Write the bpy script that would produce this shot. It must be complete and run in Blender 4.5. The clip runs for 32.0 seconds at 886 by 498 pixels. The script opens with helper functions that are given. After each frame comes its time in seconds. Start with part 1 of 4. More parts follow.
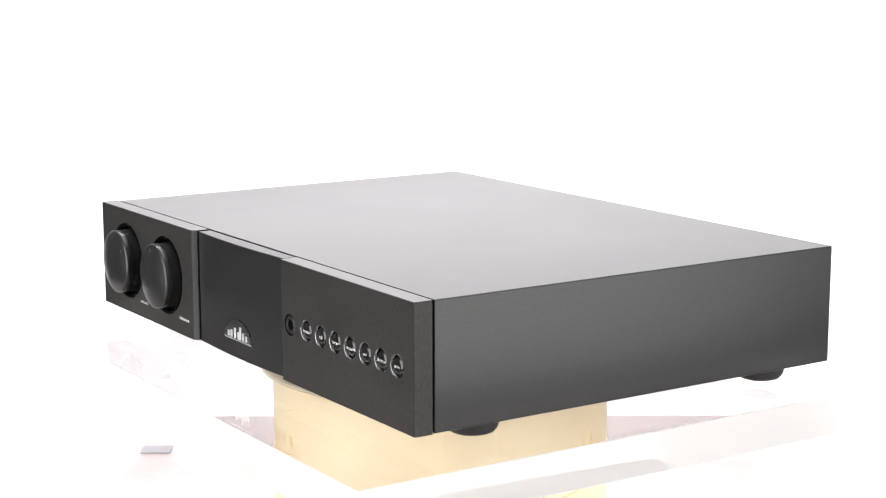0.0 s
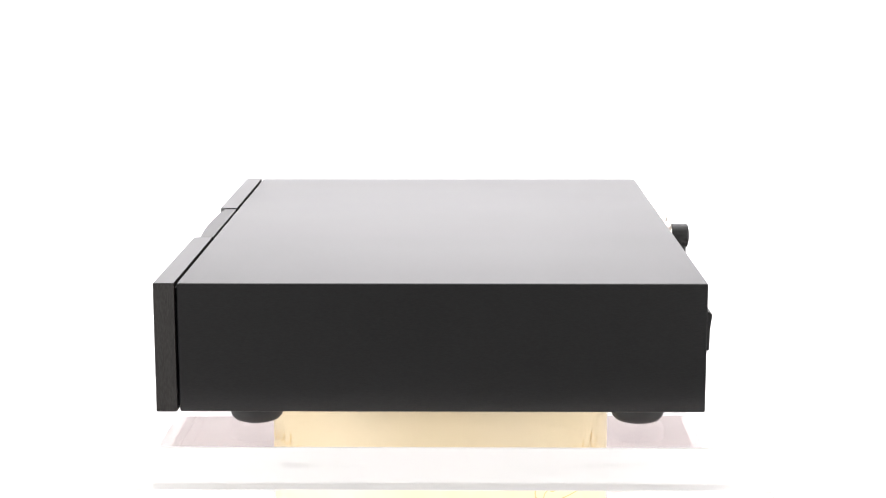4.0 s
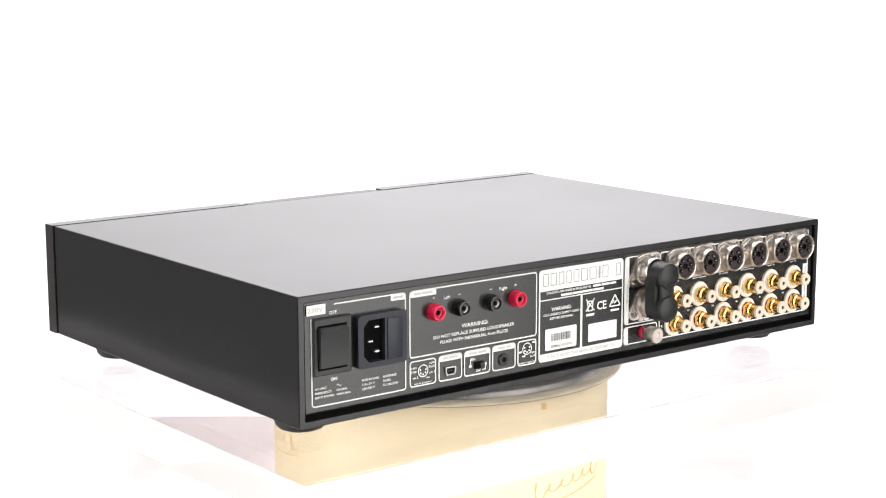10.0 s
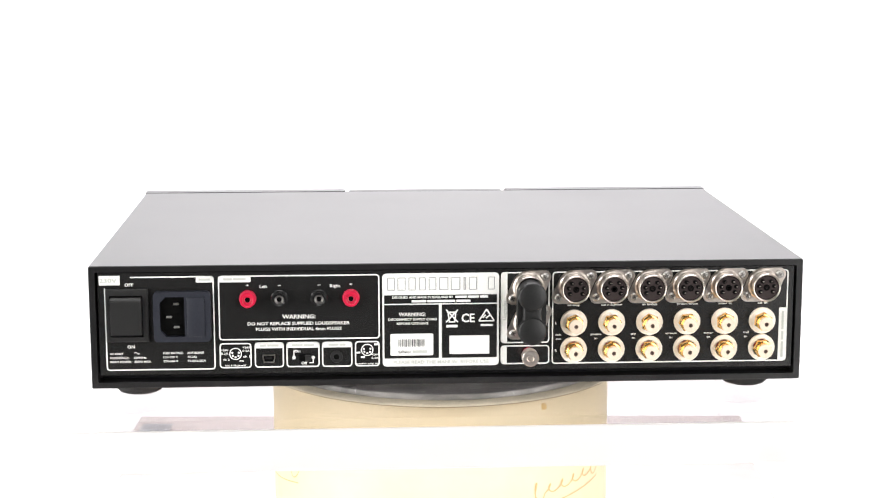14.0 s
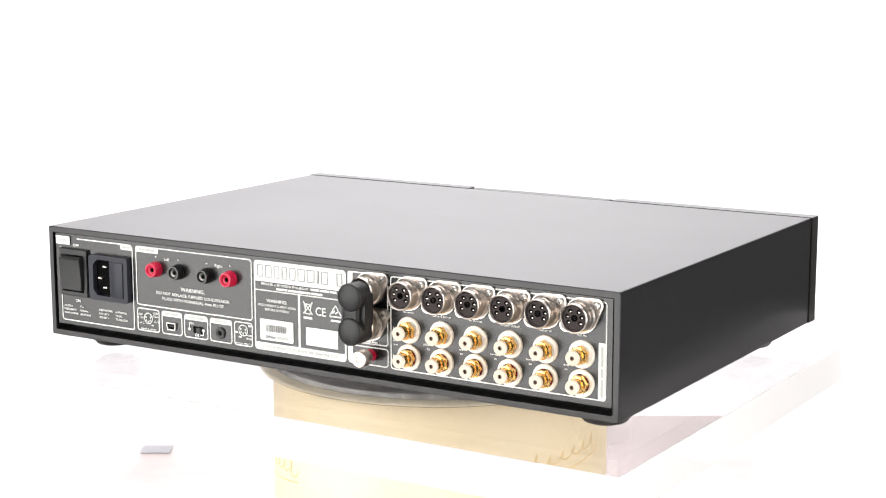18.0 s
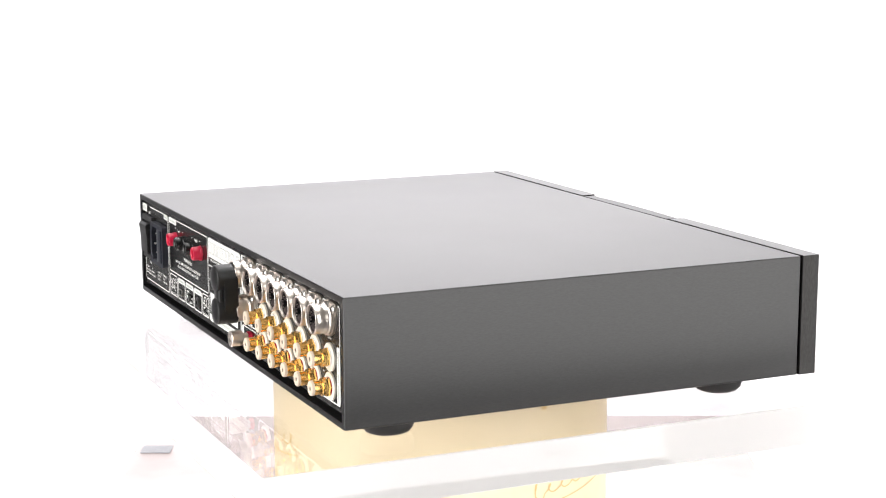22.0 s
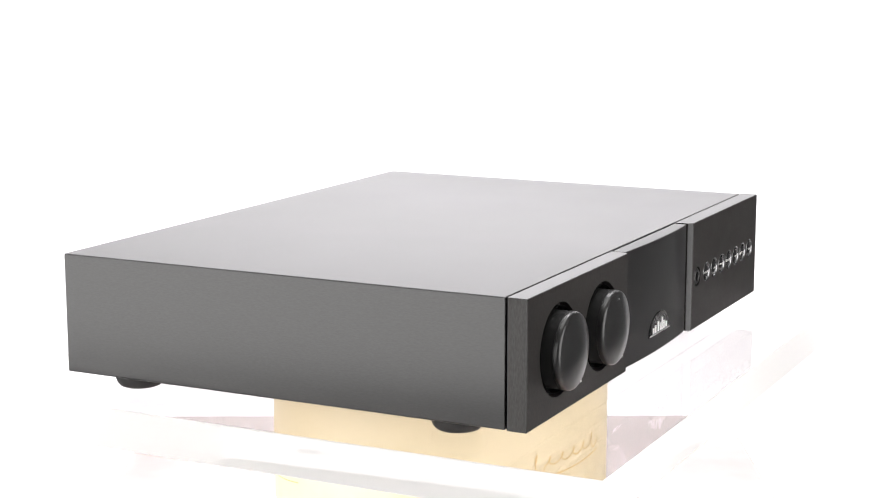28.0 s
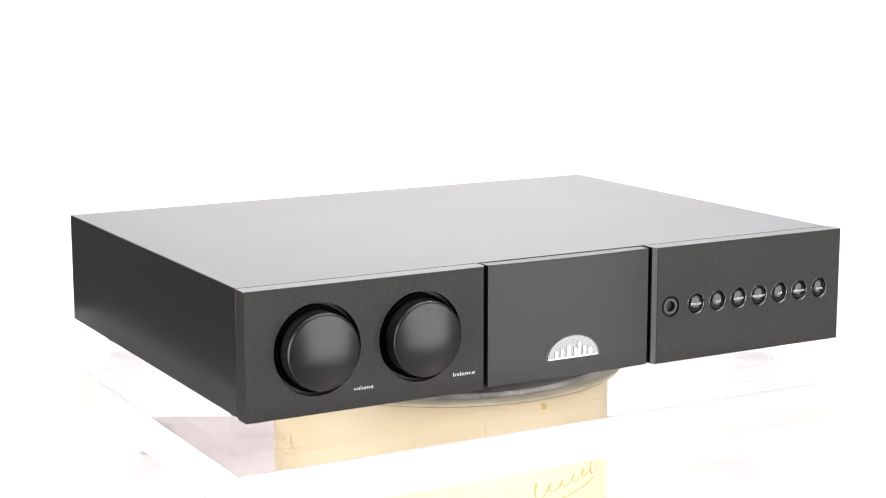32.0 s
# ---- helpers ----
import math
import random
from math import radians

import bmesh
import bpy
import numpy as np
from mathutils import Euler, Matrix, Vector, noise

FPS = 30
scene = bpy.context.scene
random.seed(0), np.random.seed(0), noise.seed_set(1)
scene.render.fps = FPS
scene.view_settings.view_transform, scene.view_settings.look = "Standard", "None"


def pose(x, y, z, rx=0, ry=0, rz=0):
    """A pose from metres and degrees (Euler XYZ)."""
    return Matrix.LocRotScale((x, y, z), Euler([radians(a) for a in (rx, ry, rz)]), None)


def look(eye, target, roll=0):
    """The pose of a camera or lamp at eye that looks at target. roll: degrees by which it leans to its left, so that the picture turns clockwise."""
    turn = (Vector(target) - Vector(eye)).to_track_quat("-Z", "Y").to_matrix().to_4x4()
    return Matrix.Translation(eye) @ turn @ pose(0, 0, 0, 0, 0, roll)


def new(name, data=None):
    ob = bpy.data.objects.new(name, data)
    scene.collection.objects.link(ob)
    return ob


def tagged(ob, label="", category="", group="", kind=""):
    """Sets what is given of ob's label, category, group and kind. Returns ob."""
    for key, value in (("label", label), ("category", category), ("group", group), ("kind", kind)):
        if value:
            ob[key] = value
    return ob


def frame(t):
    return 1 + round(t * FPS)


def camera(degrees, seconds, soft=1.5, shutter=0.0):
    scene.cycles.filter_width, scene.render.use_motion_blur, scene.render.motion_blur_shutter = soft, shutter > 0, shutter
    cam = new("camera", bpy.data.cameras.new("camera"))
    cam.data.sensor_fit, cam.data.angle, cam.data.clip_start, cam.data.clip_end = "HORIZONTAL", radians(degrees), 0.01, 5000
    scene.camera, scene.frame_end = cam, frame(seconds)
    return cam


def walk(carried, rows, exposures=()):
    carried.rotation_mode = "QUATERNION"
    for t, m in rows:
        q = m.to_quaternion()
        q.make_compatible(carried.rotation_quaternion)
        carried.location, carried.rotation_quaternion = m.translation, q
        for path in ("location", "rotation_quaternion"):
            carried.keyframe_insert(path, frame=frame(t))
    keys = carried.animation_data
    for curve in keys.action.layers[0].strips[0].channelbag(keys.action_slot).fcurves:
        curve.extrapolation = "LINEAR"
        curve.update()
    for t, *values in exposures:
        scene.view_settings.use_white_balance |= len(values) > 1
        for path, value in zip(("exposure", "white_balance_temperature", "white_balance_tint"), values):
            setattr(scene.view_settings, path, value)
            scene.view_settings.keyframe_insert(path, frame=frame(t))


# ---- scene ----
# The camera stands still before the turning display.
cam = camera(28.82, 32.0, soft=1.15)
EYE = Vector((0.0, -1.17507, 1.17401))
PITCH, YAW = 0.17783, -0.00161
AIM = EYE + Vector((-math.sin(YAW) * math.cos(PITCH), math.cos(YAW) * math.cos(PITCH), -math.sin(PITCH)))
VIEW = look(EYE, AIM, -0.065)
walk(cam, [(0.0, VIEW), (32.0, VIEW)], exposures=[(0.0, 0.0), (32.0, 0.0)])

# Heights of the display, from the floor up.
TABLE = 0.75
DRUM_TOP = TABLE + 0.1155
DISC_TOP = TABLE + 0.1215
PLATE_TOP = DISC_TOP + 0.025
# The amplifier's own sizes; z = 0 is the underside of its feet.
W2 = 0.216
FRONT, BACK = -0.1579, 0.1567
FOOT = 0.0105
TOP = FOOT + 0.0752
PANEL = BACK - 0.0015

# ---------------------------------------------------------------- light
world = bpy.data.worlds.new("studio_air")
world.use_nodes = True
world.node_tree.nodes["Background"].inputs[0].default_value = (1.0, 0.98, 0.96, 1)
world.node_tree.nodes["Background"].inputs[1].default_value = 0.05
scene.world = world


def area_lamp(name, eye, target, sx, sy, watts, colour=(1, 1, 1)):
    data = bpy.data.lights.new(name, "AREA")
    data.shape, data.size, data.size_y, data.energy, data.color = "RECTANGLE", sx, sy, watts, colour
    ob = new(name, data)
    ob.matrix_world = look(eye, target)
    return ob


area_lamp("key_light", (-1.74, -1.17, 1.15), (0, 0, 0.95), 1.9, 2.1, 62.0, (1.0, 0.985, 0.97))
area_lamp("fill_light", (1.62, -1.34, 1.30), (0, 0, 1.0), 2.0, 2.3, 57.0, (1.0, 0.985, 0.97))
area_lamp("top_light", (0, 0.1, 2.75), (0, 0.05, 0.9), 1.5, 1.4, 17.0, (1.0, 0.99, 0.98))
area_lamp("backdrop_light", (0, 1.15, 2.6), (0, 2.3, 1.1), 2.3, 0.6, 104.0, (0.995, 0.972, 1.0))


# ---------------------------------------------------------------- materials
def shader(name, colour, rough=0.5, metal=0.0, spec=0.5, grain=0.0, grain_scale=(900, 900, 900), bump=0.0,
           wear=0.0, wear_scale=14.0, trans=0.0, ior=1.5, rough_var=0.0, gloss_var=0.0, brushed=0.0):
    """A node material: base colour with grain and slow wear, roughness variation and a fine bump."""
    m = bpy.data.materials.new(name)
    m.use_nodes = True
    nt = m.node_tree
    b = nt.nodes["Principled BSDF"]
    b.inputs["Base Color"].default_value = (*colour, 1)
    b.inputs["Roughness"].default_value = rough
    b.inputs["Metallic"].default_value = metal
    b.inputs["Specular IOR Level"].default_value = spec
    b.inputs["IOR"].default_value = ior
    b.inputs["Transmission Weight"].default_value = trans
    co = nt.nodes.new("ShaderNodeTexCoord")
    mp = nt.nodes.new("ShaderNodeMapping")
    mp.inputs["Scale"].default_value = grain_scale
    nt.links.new(co.outputs["Object"], mp.inputs["Vector"])
    n1 = nt.nodes.new("ShaderNodeTexNoise")
    n1.inputs["Scale"].default_value = 1.0
    n1.inputs["Detail"].default_value = 3.0
    nt.links.new(mp.outputs[0], n1.inputs["Vector"])
    n2 = nt.nodes.new("ShaderNodeTexNoise")
    n2.inputs["Scale"].default_value = wear_scale
    n2.inputs["Detail"].default_value = 4.0
    nt.links.new(co.outputs["Object"], n2.inputs["Vector"])
    if grain or wear:
        src = None
        for node, amount in ((n1, grain), (n2, wear)):
            if not amount:
                continue
            r = nt.nodes.new("ShaderNodeMapRange")
            r.inputs["From Min"].default_value, r.inputs["From Max"].default_value = 0.3, 0.7
            r.inputs["To Min"].default_value, r.inputs["To Max"].default_value = 1 - amount, 1 + amount
            nt.links.new(node.outputs["Fac"], r.inputs["Value"])
            if src is None:
                src = r.outputs[0]
            else:
                k = nt.nodes.new("ShaderNodeMath")
                k.operation = "MULTIPLY"
                nt.links.new(src, k.inputs[0])
                nt.links.new(r.outputs[0], k.inputs[1])
                src = k.outputs[0]
        mix = nt.nodes.new("ShaderNodeVectorMath")
        mix.operation = "SCALE"
        mix.inputs[0].default_value = colour
        nt.links.new(src, mix.inputs["Scale"])
        nt.links.new(mix.outputs[0], b.inputs["Base Color"])
    if rough_var:
        r = nt.nodes.new("ShaderNodeMapRange")
        r.inputs["From Min"].default_value, r.inputs["From Max"].default_value = 0.3, 0.7
        r.inputs["To Min"].default_value, r.inputs["To Max"].default_value = rough - rough_var, rough + rough_var
        nt.links.new(n2.outputs["Fac"], r.inputs["Value"])
        nt.links.new(r.outputs[0], b.inputs["Roughness"])
    if gloss_var:
        r = nt.nodes.new("ShaderNodeMapRange")
        r.inputs["From Min"].default_value, r.inputs["From Max"].default_value = 0.3, 0.7
        r.inputs["To Min"].default_value, r.inputs["To Max"].default_value = spec * (1 - gloss_var), spec * (1 + gloss_var)
        nt.links.new(n1.outputs["Fac"], r.inputs["Value"])
        nt.links.new(r.outputs[0], b.inputs["Specular IOR Level"])
    if brushed:
        b.inputs["Anisotropic"].default_value = brushed
        k = nt.nodes.new("ShaderNodeTangent")
        k.direction_type, k.axis = "RADIAL", "Z"
        nt.links.new(k.outputs[0], b.inputs["Tangent"])
    if bump:
        k = nt.nodes.new("ShaderNodeBump")
        k.inputs["Strength"].default_value = bump
        k.inputs["Distance"].default_value = 0.0002
        nt.links.new(n1.outputs["Fac"], k.inputs["Height"])
        nt.links.new(k.outputs[0], b.inputs["Normal"])
    return m


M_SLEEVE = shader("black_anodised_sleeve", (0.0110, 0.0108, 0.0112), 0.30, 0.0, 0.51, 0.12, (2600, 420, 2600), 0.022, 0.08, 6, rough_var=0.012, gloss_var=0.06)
M_FASCIA = shader("brushed_black_fascia", (0.0135, 0.0115, 0.0105), 0.43, 0.0, 0.42, 0.25, (1500, 1500, 340), 0.10, 0.20, 30, rough_var=0.04, gloss_var=0.14, brushed=0.7)
M_BEVEL = shader("lighter_satin_grey", (0.052, 0.052, 0.054), 0.42, 0.0, 0.8, 0.15, (1400, 1400, 300), 0.1, 0.1, 20)
M_RING = shader("dark_polished_metal", (0.26, 0.26, 0.265), 0.16, 1.0, 0.5, 0.05)
M_CENTRE = shader("satin_black_centre", (0.0095, 0.0092, 0.0092), 0.36, 0.0, 0.50, 0.15, (1500, 1500, 1500), 0.08, 0.05, 10)
M_INNER = shader("matt_black_inside", (0.008, 0.008, 0.008), 0.7, 0.0, 0.3, 0.1)
M_KNOB = shader("black_knob", (0.011, 0.011, 0.011), 0.29, 0.0, 0.60, 0.15, (1500, 1500, 1500), 0.05, 0.1)
M_GLOSS = shader("glossy_black_button", (0.006, 0.006, 0.006), 0.07, 0.0, 0.7)
M_RUBBER = shader("black_rubber", (0.015, 0.015, 0.015), 0.5, 0.0, 0.4, 0.15, bump=0.1)
M_PRINT = shader("white_print", (0.87, 0.87, 0.84), 0.5, 0.0, 0.3, 0.05, wear=0.04)
M_GREYPRINT = shader("pale_grey_print", (0.56, 0.58, 0.54), 0.5, 0.0, 0.3, 0.05)
M_MARK = shader("dark_grey_print", (0.15, 0.15, 0.15), 0.5, 0.0, 0.3, 0.05)
# Near-black that paints the shade of deep openings into shallow holes and slots.
M_VOID = shader("painted_recess_black", (0.004, 0.004, 0.004), 0.9, 0.0, 0.06)
M_WASHER = shader("cream_gold_washer", (0.96, 0.89, 0.78), 0.45, 0.12, 0.5, 0.05)
M_TIP = shader("cream_white_plastic", (0.80, 0.67, 0.53), 0.40, 0.0, 0.4, 0.05)
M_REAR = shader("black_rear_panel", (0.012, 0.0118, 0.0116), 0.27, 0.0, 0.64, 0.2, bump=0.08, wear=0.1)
M_NICKEL = shader("nickel_plate", (0.74, 0.67, 0.61), 0.30, 1.0, 0.5, 0.05, wear=0.08, rough_var=0.05)
M_GOLD = shader("gold_plate", (1.0, 0.64, 0.22), 0.24, 1.0, 0.5, 0.05, wear=0.06, rough_var=0.04)
M_WHITEPL = shader("white_plastic", (0.90, 0.89, 0.86), 0.35, 0.0, 0.5, 0.03)
M_BORE = shader("brown_bore", (0.26, 0.19, 0.16), 0.6, 0.0, 0.3)
M_GLOSSPL = shader("shiny_black_plastic", (0.010, 0.010, 0.010), 0.18, 0.0, 0.6, 0.05)
M_REDPL = shader("red_plastic", (0.62, 0.012, 0.055), 0.30, 0.0, 0.5, 0.05)
M_BLACKPL = shader("black_plastic", (0.018, 0.018, 0.018), 0.38, 0.0, 0.42, 0.1, bump=0.05)
M_PLUG = shader("soft_black_moulding", (0.011, 0.011, 0.011), 0.42, 0.0, 0.42, 0.25, (1200, 1200, 1200), 0.25, 0.1)
M_INSERT = shader("dark_brown_insert", (0.034, 0.024, 0.023), 0.55, 0.0, 0.25, 0.1)
M_NAVYPL = shader("blue_black_plastic", (0.020, 0.022, 0.031), 0.45, 0.0, 0.36, 0.15, bump=0.08)
M_STEEL = shader("steel", (0.55, 0.53, 0.5), 0.3, 1.0, 0.5, 0.05)
M_DARKSTEEL = shader("dull_steel", (0.22, 0.21, 0.20), 0.35, 1.0, 0.5, 0.05)
M_BADGE = shader("smoked_badge", (0.20, 0.20, 0.205), 0.17, 1.0, 0.6, 0.1)
M_DARKBADGE = shader("bright_badge_bars", (0.88, 0.88, 0.88), 0.28, 1.0, 0.6)
M_ACRYLIC = shader("clear_acrylic", (0.998, 0.974, 0.969), 0.0, 0.0, 0.5, trans=1.0, ior=1.49)
def painted_edge_light():
    """Clear acrylic edge; white mixed in paints the backdrop light seen through it."""
    m = shader("acrylic_edge_light", (0.995, 0.985, 0.98), 0.0, 0.0, 0.5, trans=1.0, ior=1.49)
    nt = m.node_tree
    d = nt.nodes.new("ShaderNodeBsdfTranslucent")
    d.inputs["Color"].default_value = (0.985, 0.98, 0.975, 1)
    w = nt.nodes.new("ShaderNodeBsdfDiffuse")
    w.inputs["Color"].default_value = (0.985, 0.98, 0.975, 1)
    a, b = nt.nodes.new("ShaderNodeMixShader"), nt.nodes.new("ShaderNodeMixShader")
    a.inputs[0].default_value, b.inputs[0].default_value = 0.5, 0.82
    nt.links.new(d.outputs[0], a.inputs[1])
    nt.links.new(w.outputs[0], a.inputs[2])
    nt.links.new(nt.nodes["Principled BSDF"].outputs[0], b.inputs[1])
    nt.links.new(a.outputs[0], b.inputs[2])
    nt.links.new(b.outputs[0], nt.nodes["Material Output"].inputs["Surface"])
    return m


M_EDGELIGHT = painted_edge_light()
M_DRUM = shader("cream_drum_enamel", (0.98, 0.85, 0.58), 0.4, 0.0, 0.4, 0.03, (60, 60, 60), 0, 0.04, 18)
M_DRUMRIM = shader("pale_cream_rim", (0.96, 0.88, 0.68), 0.45, 0.0, 0.4, 0.06, (140, 140, 140), wear=0.10, wear_scale=35)
# Mottled brown that stands for the shade in the gap under the lid.
M_GAPSHADE = shader("lid_gap_shade", (0.30, 0.24, 0.15), 0.7, 0.0, 0.2, 0.6, (90, 90, 90))
M_SCRIPT = shader("ochre_script", (0.84, 0.60, 0.26), 0.5, 0.0, 0.4)
M_TABLE = shader("pale_pink_laminate", (0.565, 0.482, 0.468), 0.22, 0.0, 0.75, 0.02, (40, 40, 40), 0, 0.04, 5, rough_var=0.06)
M_TAPE = shader("grey_tape", (0.30, 0.30, 0.32), 0.6, 0.0, 0.3, 0.1)
M_BACKDROP = shader("white_paper_backdrop", (0.72, 0.715, 0.72), 0.8, 0.0, 0.2, 0.0)
M_WHITEROOM = shader("grey_studio_walls", (0.17, 0.17, 0.17), 0.8, 0.0, 0.2, 0.03, (20, 20, 20), 0, 0.03, 2)
M_CEILING = shader("white_ceiling_paint", (0.7, 0.7, 0.69), 0.8, 0.0, 0.2, 0.03, (20, 20, 20), 0, 0.03, 2)
M_ROOM = shader("grey_studio_paint", (0.12, 0.12, 0.12), 0.8, 0.0, 0.2, 0.05, (20, 20, 20), 0, 0.05, 2)


def scratched_metal():
    """Dull grey metal with smears along one way and pale scuffs."""
    m = shader("scratched_grey_metal", (0.36, 0.355, 0.35), 0.38, 0.3, 0.5, 0.30, (22, 120, 60), 0.2, 0.35, 38, rough_var=0.12)
    nt = m.node_tree
    base = nt.nodes["Principled BSDF"]
    old = base.inputs["Base Color"].links[0].from_socket
    co = nt.nodes.new("ShaderNodeTexCoord")
    mp = nt.nodes.new("ShaderNodeMapping")
    mp.inputs["Scale"].default_value = (60, 150, 60)
    mp.inputs["Rotation"].default_value = (0, 0, 0.35)
    nt.links.new(co.outputs["Object"], mp.inputs["Vector"])
    n = nt.nodes.new("ShaderNodeTexNoise")
    n.inputs["Scale"].default_value, n.inputs["Detail"].default_value, n.inputs["Roughness"].default_value = 1.0, 6.0, 0.7
    n.inputs["Distortion"].default_value = 1.5
    nt.links.new(mp.outputs[0], n.inputs["Vector"])
    r = nt.nodes.new("ShaderNodeMapRange")
    r.inputs["From Min"].default_value, r.inputs["From Max"].default_value = 0.60, 0.68
    nt.links.new(n.outputs["Fac"], r.inputs["Value"])
    mix = nt.nodes.new("ShaderNodeMix")
    mix.data_type = "RGBA"
    nt.links.new(r.outputs[0], mix.inputs["Factor"])
    nt.links.new(old, mix.inputs[6])
    mix.inputs[7].default_value = (0.80, 0.80, 0.80, 1)
    nt.links.new(mix.outputs[2], base.inputs["Base Color"])
    return m


M_DISC = scratched_metal()


# ---------------------------------------------------------------- mesh helpers
def mesh_from(bm, name, material, smooth=None):
    me = bpy.data.meshes.new(name)
    bmesh.ops.recalc_face_normals(bm, faces=bm.faces)
    if smooth is not None:
        for f in bm.faces:
            f.smooth = True
        for e in bm.edges:
            if len(e.link_faces) != 2 or e.calc_face_angle(0) > radians(smooth):
                e.smooth = False
    bm.to_mesh(me)
    bm.free()
    me.materials.append(material)
    return me


def part(name, bm, material, parent, label="", smooth=35):
    ob = new(name, mesh_from(bm, name, material, smooth))
    ob.parent = parent
    if label:
        tagged(ob, label)
    return ob


def share(name, mesh, parent, m=None):
    ob = new(name, mesh)
    ob.parent = parent
    if m is not None:
        ob.matrix_basis = m
    return ob


def thing(name, label, category, m=None, group="", kind=""):
    ob = new(name)
    if m is not None:
        ob.matrix_basis = m
    return tagged(ob, label, category, group, kind)


def box(x0, x1, y0, y1, z0, z1, bevel=0.0, seg=2, bm=None):
    own = bm is None
    b = bmesh.new()
    bmesh.ops.create_cube(b, size=1.0)
    for v in b.verts:
        v.co = Vector(((x0 + x1) / 2 + v.co.x * (x1 - x0), (y0 + y1) / 2 + v.co.y * (y1 - y0), (z0 + z1) / 2 + v.co.z * (z1 - z0)))
    if bevel:
        bmesh.ops.bevel(b, geom=list(b.edges), offset=bevel, segments=seg, profile=0.5, affect="EDGES")
    if own:
        return b
    tmp = bpy.data.meshes.new("tmp")
    b.to_mesh(tmp)
    b.free()
    bm.from_mesh(tmp)
    bpy.data.meshes.remove(tmp)
    return bm


def lathe(profile, axis="y", centre=(0, 0, 0), n=40, sign=1.0, bm=None, phase=0.0):
    """A turned body: profile rows of (radius, distance along the axis). axis y: along sign*y."""
    bm = bm or bmesh.new()
    c = Vector(centre)
    rings = []
    for r, h in profile:
        ring = []
        for i in range(n if r > 1e-6 else 1):
            a = phase + 2 * math.pi * i / n
            if axis == "y":
                p = Vector((r * math.cos(a), sign * h, r * math.sin(a)))
            else:
                p = Vector((r * math.cos(a), r * math.sin(a), h))
            ring.append(bm.verts.new(c + p))
        rings.append(ring)
    for a, b in zip(rings, rings[1:]):
        if len(a) == 1 and len(b) == 1:
            continue
        for i in range(n):
            j = (i + 1) % n
            if len(a) == 1:
                bm.faces.new((a[0], b[i], b[j]))
            elif len(b) == 1:
                bm.faces.new((a[i], b[0], a[j]))
            else:
                bm.faces.new((a[i], b[i], b[j], a[j]))
    return bm


def prism(points, y0, y1, bm=None):
    """A flat outline of (x, z) points drawn out from y0 to y1."""
    bm = bm or bmesh.new()
    a = [bm.verts.new((x, y0, z)) for x, z in points]
    b = [bm.verts.new((x, y1, z)) for x, z in points]
    n = len(points)
    for i in range(n):
        j = (i + 1) % n
        bm.faces.new((a[i], a[j], b[j], b[i]))
    bm.faces.new(a)
    bm.faces.new(b)
    return bm


def hull2d(pts):
    pts = sorted(set((round(x, 7), round(z, 7)) for x, z in pts))

    def half(seq):
        out = []
        for p in seq:
            while len(out) > 1 and (out[-1][0] - out[-2][0]) * (p[1] - out[-2][1]) - (out[-1][1] - out[-2][1]) * (p[0] - out[-2][0]) <= 0:
                out.pop()
            out.append(p)
        return out[:-1]
    return half(pts) + half(pts[::-1])


def circle_pts(cx, cz, r, n=24):
    return [(cx + r * math.cos(2 * math.pi * i / n), cz + r * math.sin(2 * math.pi * i / n)) for i in range(n)]


def round_rect(x0, z0, x1, z1, r, n=5):
    pts = []
    for cx, cz, a0 in ((x1 - r, z1 - r, 0), (x0 + r, z1 - r, 90), (x0 + r, z0 + r, 180), (x1 - r, z0 + r, 270)):
        for i in range(n + 1):
            a = radians(a0 + 90 * i / n)
            pts.append((cx + r * math.cos(a), cz + r * math.sin(a)))
    return pts


def outline(x0, z0, x1, z1, r, w, y, bm=None, gap=None):
    """A printed frame line of width w round a rounded rectangle, in the plane y."""
    bm = bm or bmesh.new()
    x0, x1, z0, z1 = min(x0, x1), max(x0, x1), min(z0, z1), max(z0, z1)
    o = [bm.verts.new((x, y, z)) for x, z in round_rect(x0, z0, x1, z1, r)]
    i = [bm.verts.new((x, y, z)) for x, z in round_rect(x0 + w, z0 + w, x1 - w, z1 - w, max(r - w, 1e-4))]
    n = len(o)
    for k in range(n):
        j = (k + 1) % n
        a, b = o[k].co, o[j].co
        if gap and max(a.x, b.x) > gap[0] and max(a.z, b.z) > gap[1]:
            # Leave the corner past gap open: cut the two lines that reach into it.
            if abs(a.x - b.x) < 1e-6:
                for v in (o[k], o[j], i[k], i[j]):
                    v.co.z = min(v.co.z, gap[1])
            elif abs(a.z - b.z) < 1e-6:
                for v in (o[k], o[j], i[k], i[j]):
                    v.co.x = min(v.co.x, gap[0])
            else:
                continue
        bm.faces.new((o[k], o[j], i[j], i[k]))
    return bm


def flat(points, y, bm=None):
    bm = bm or bmesh.new()
    bm.faces.new([bm.verts.new((x, y, z)) for x, z in points])
    return bm


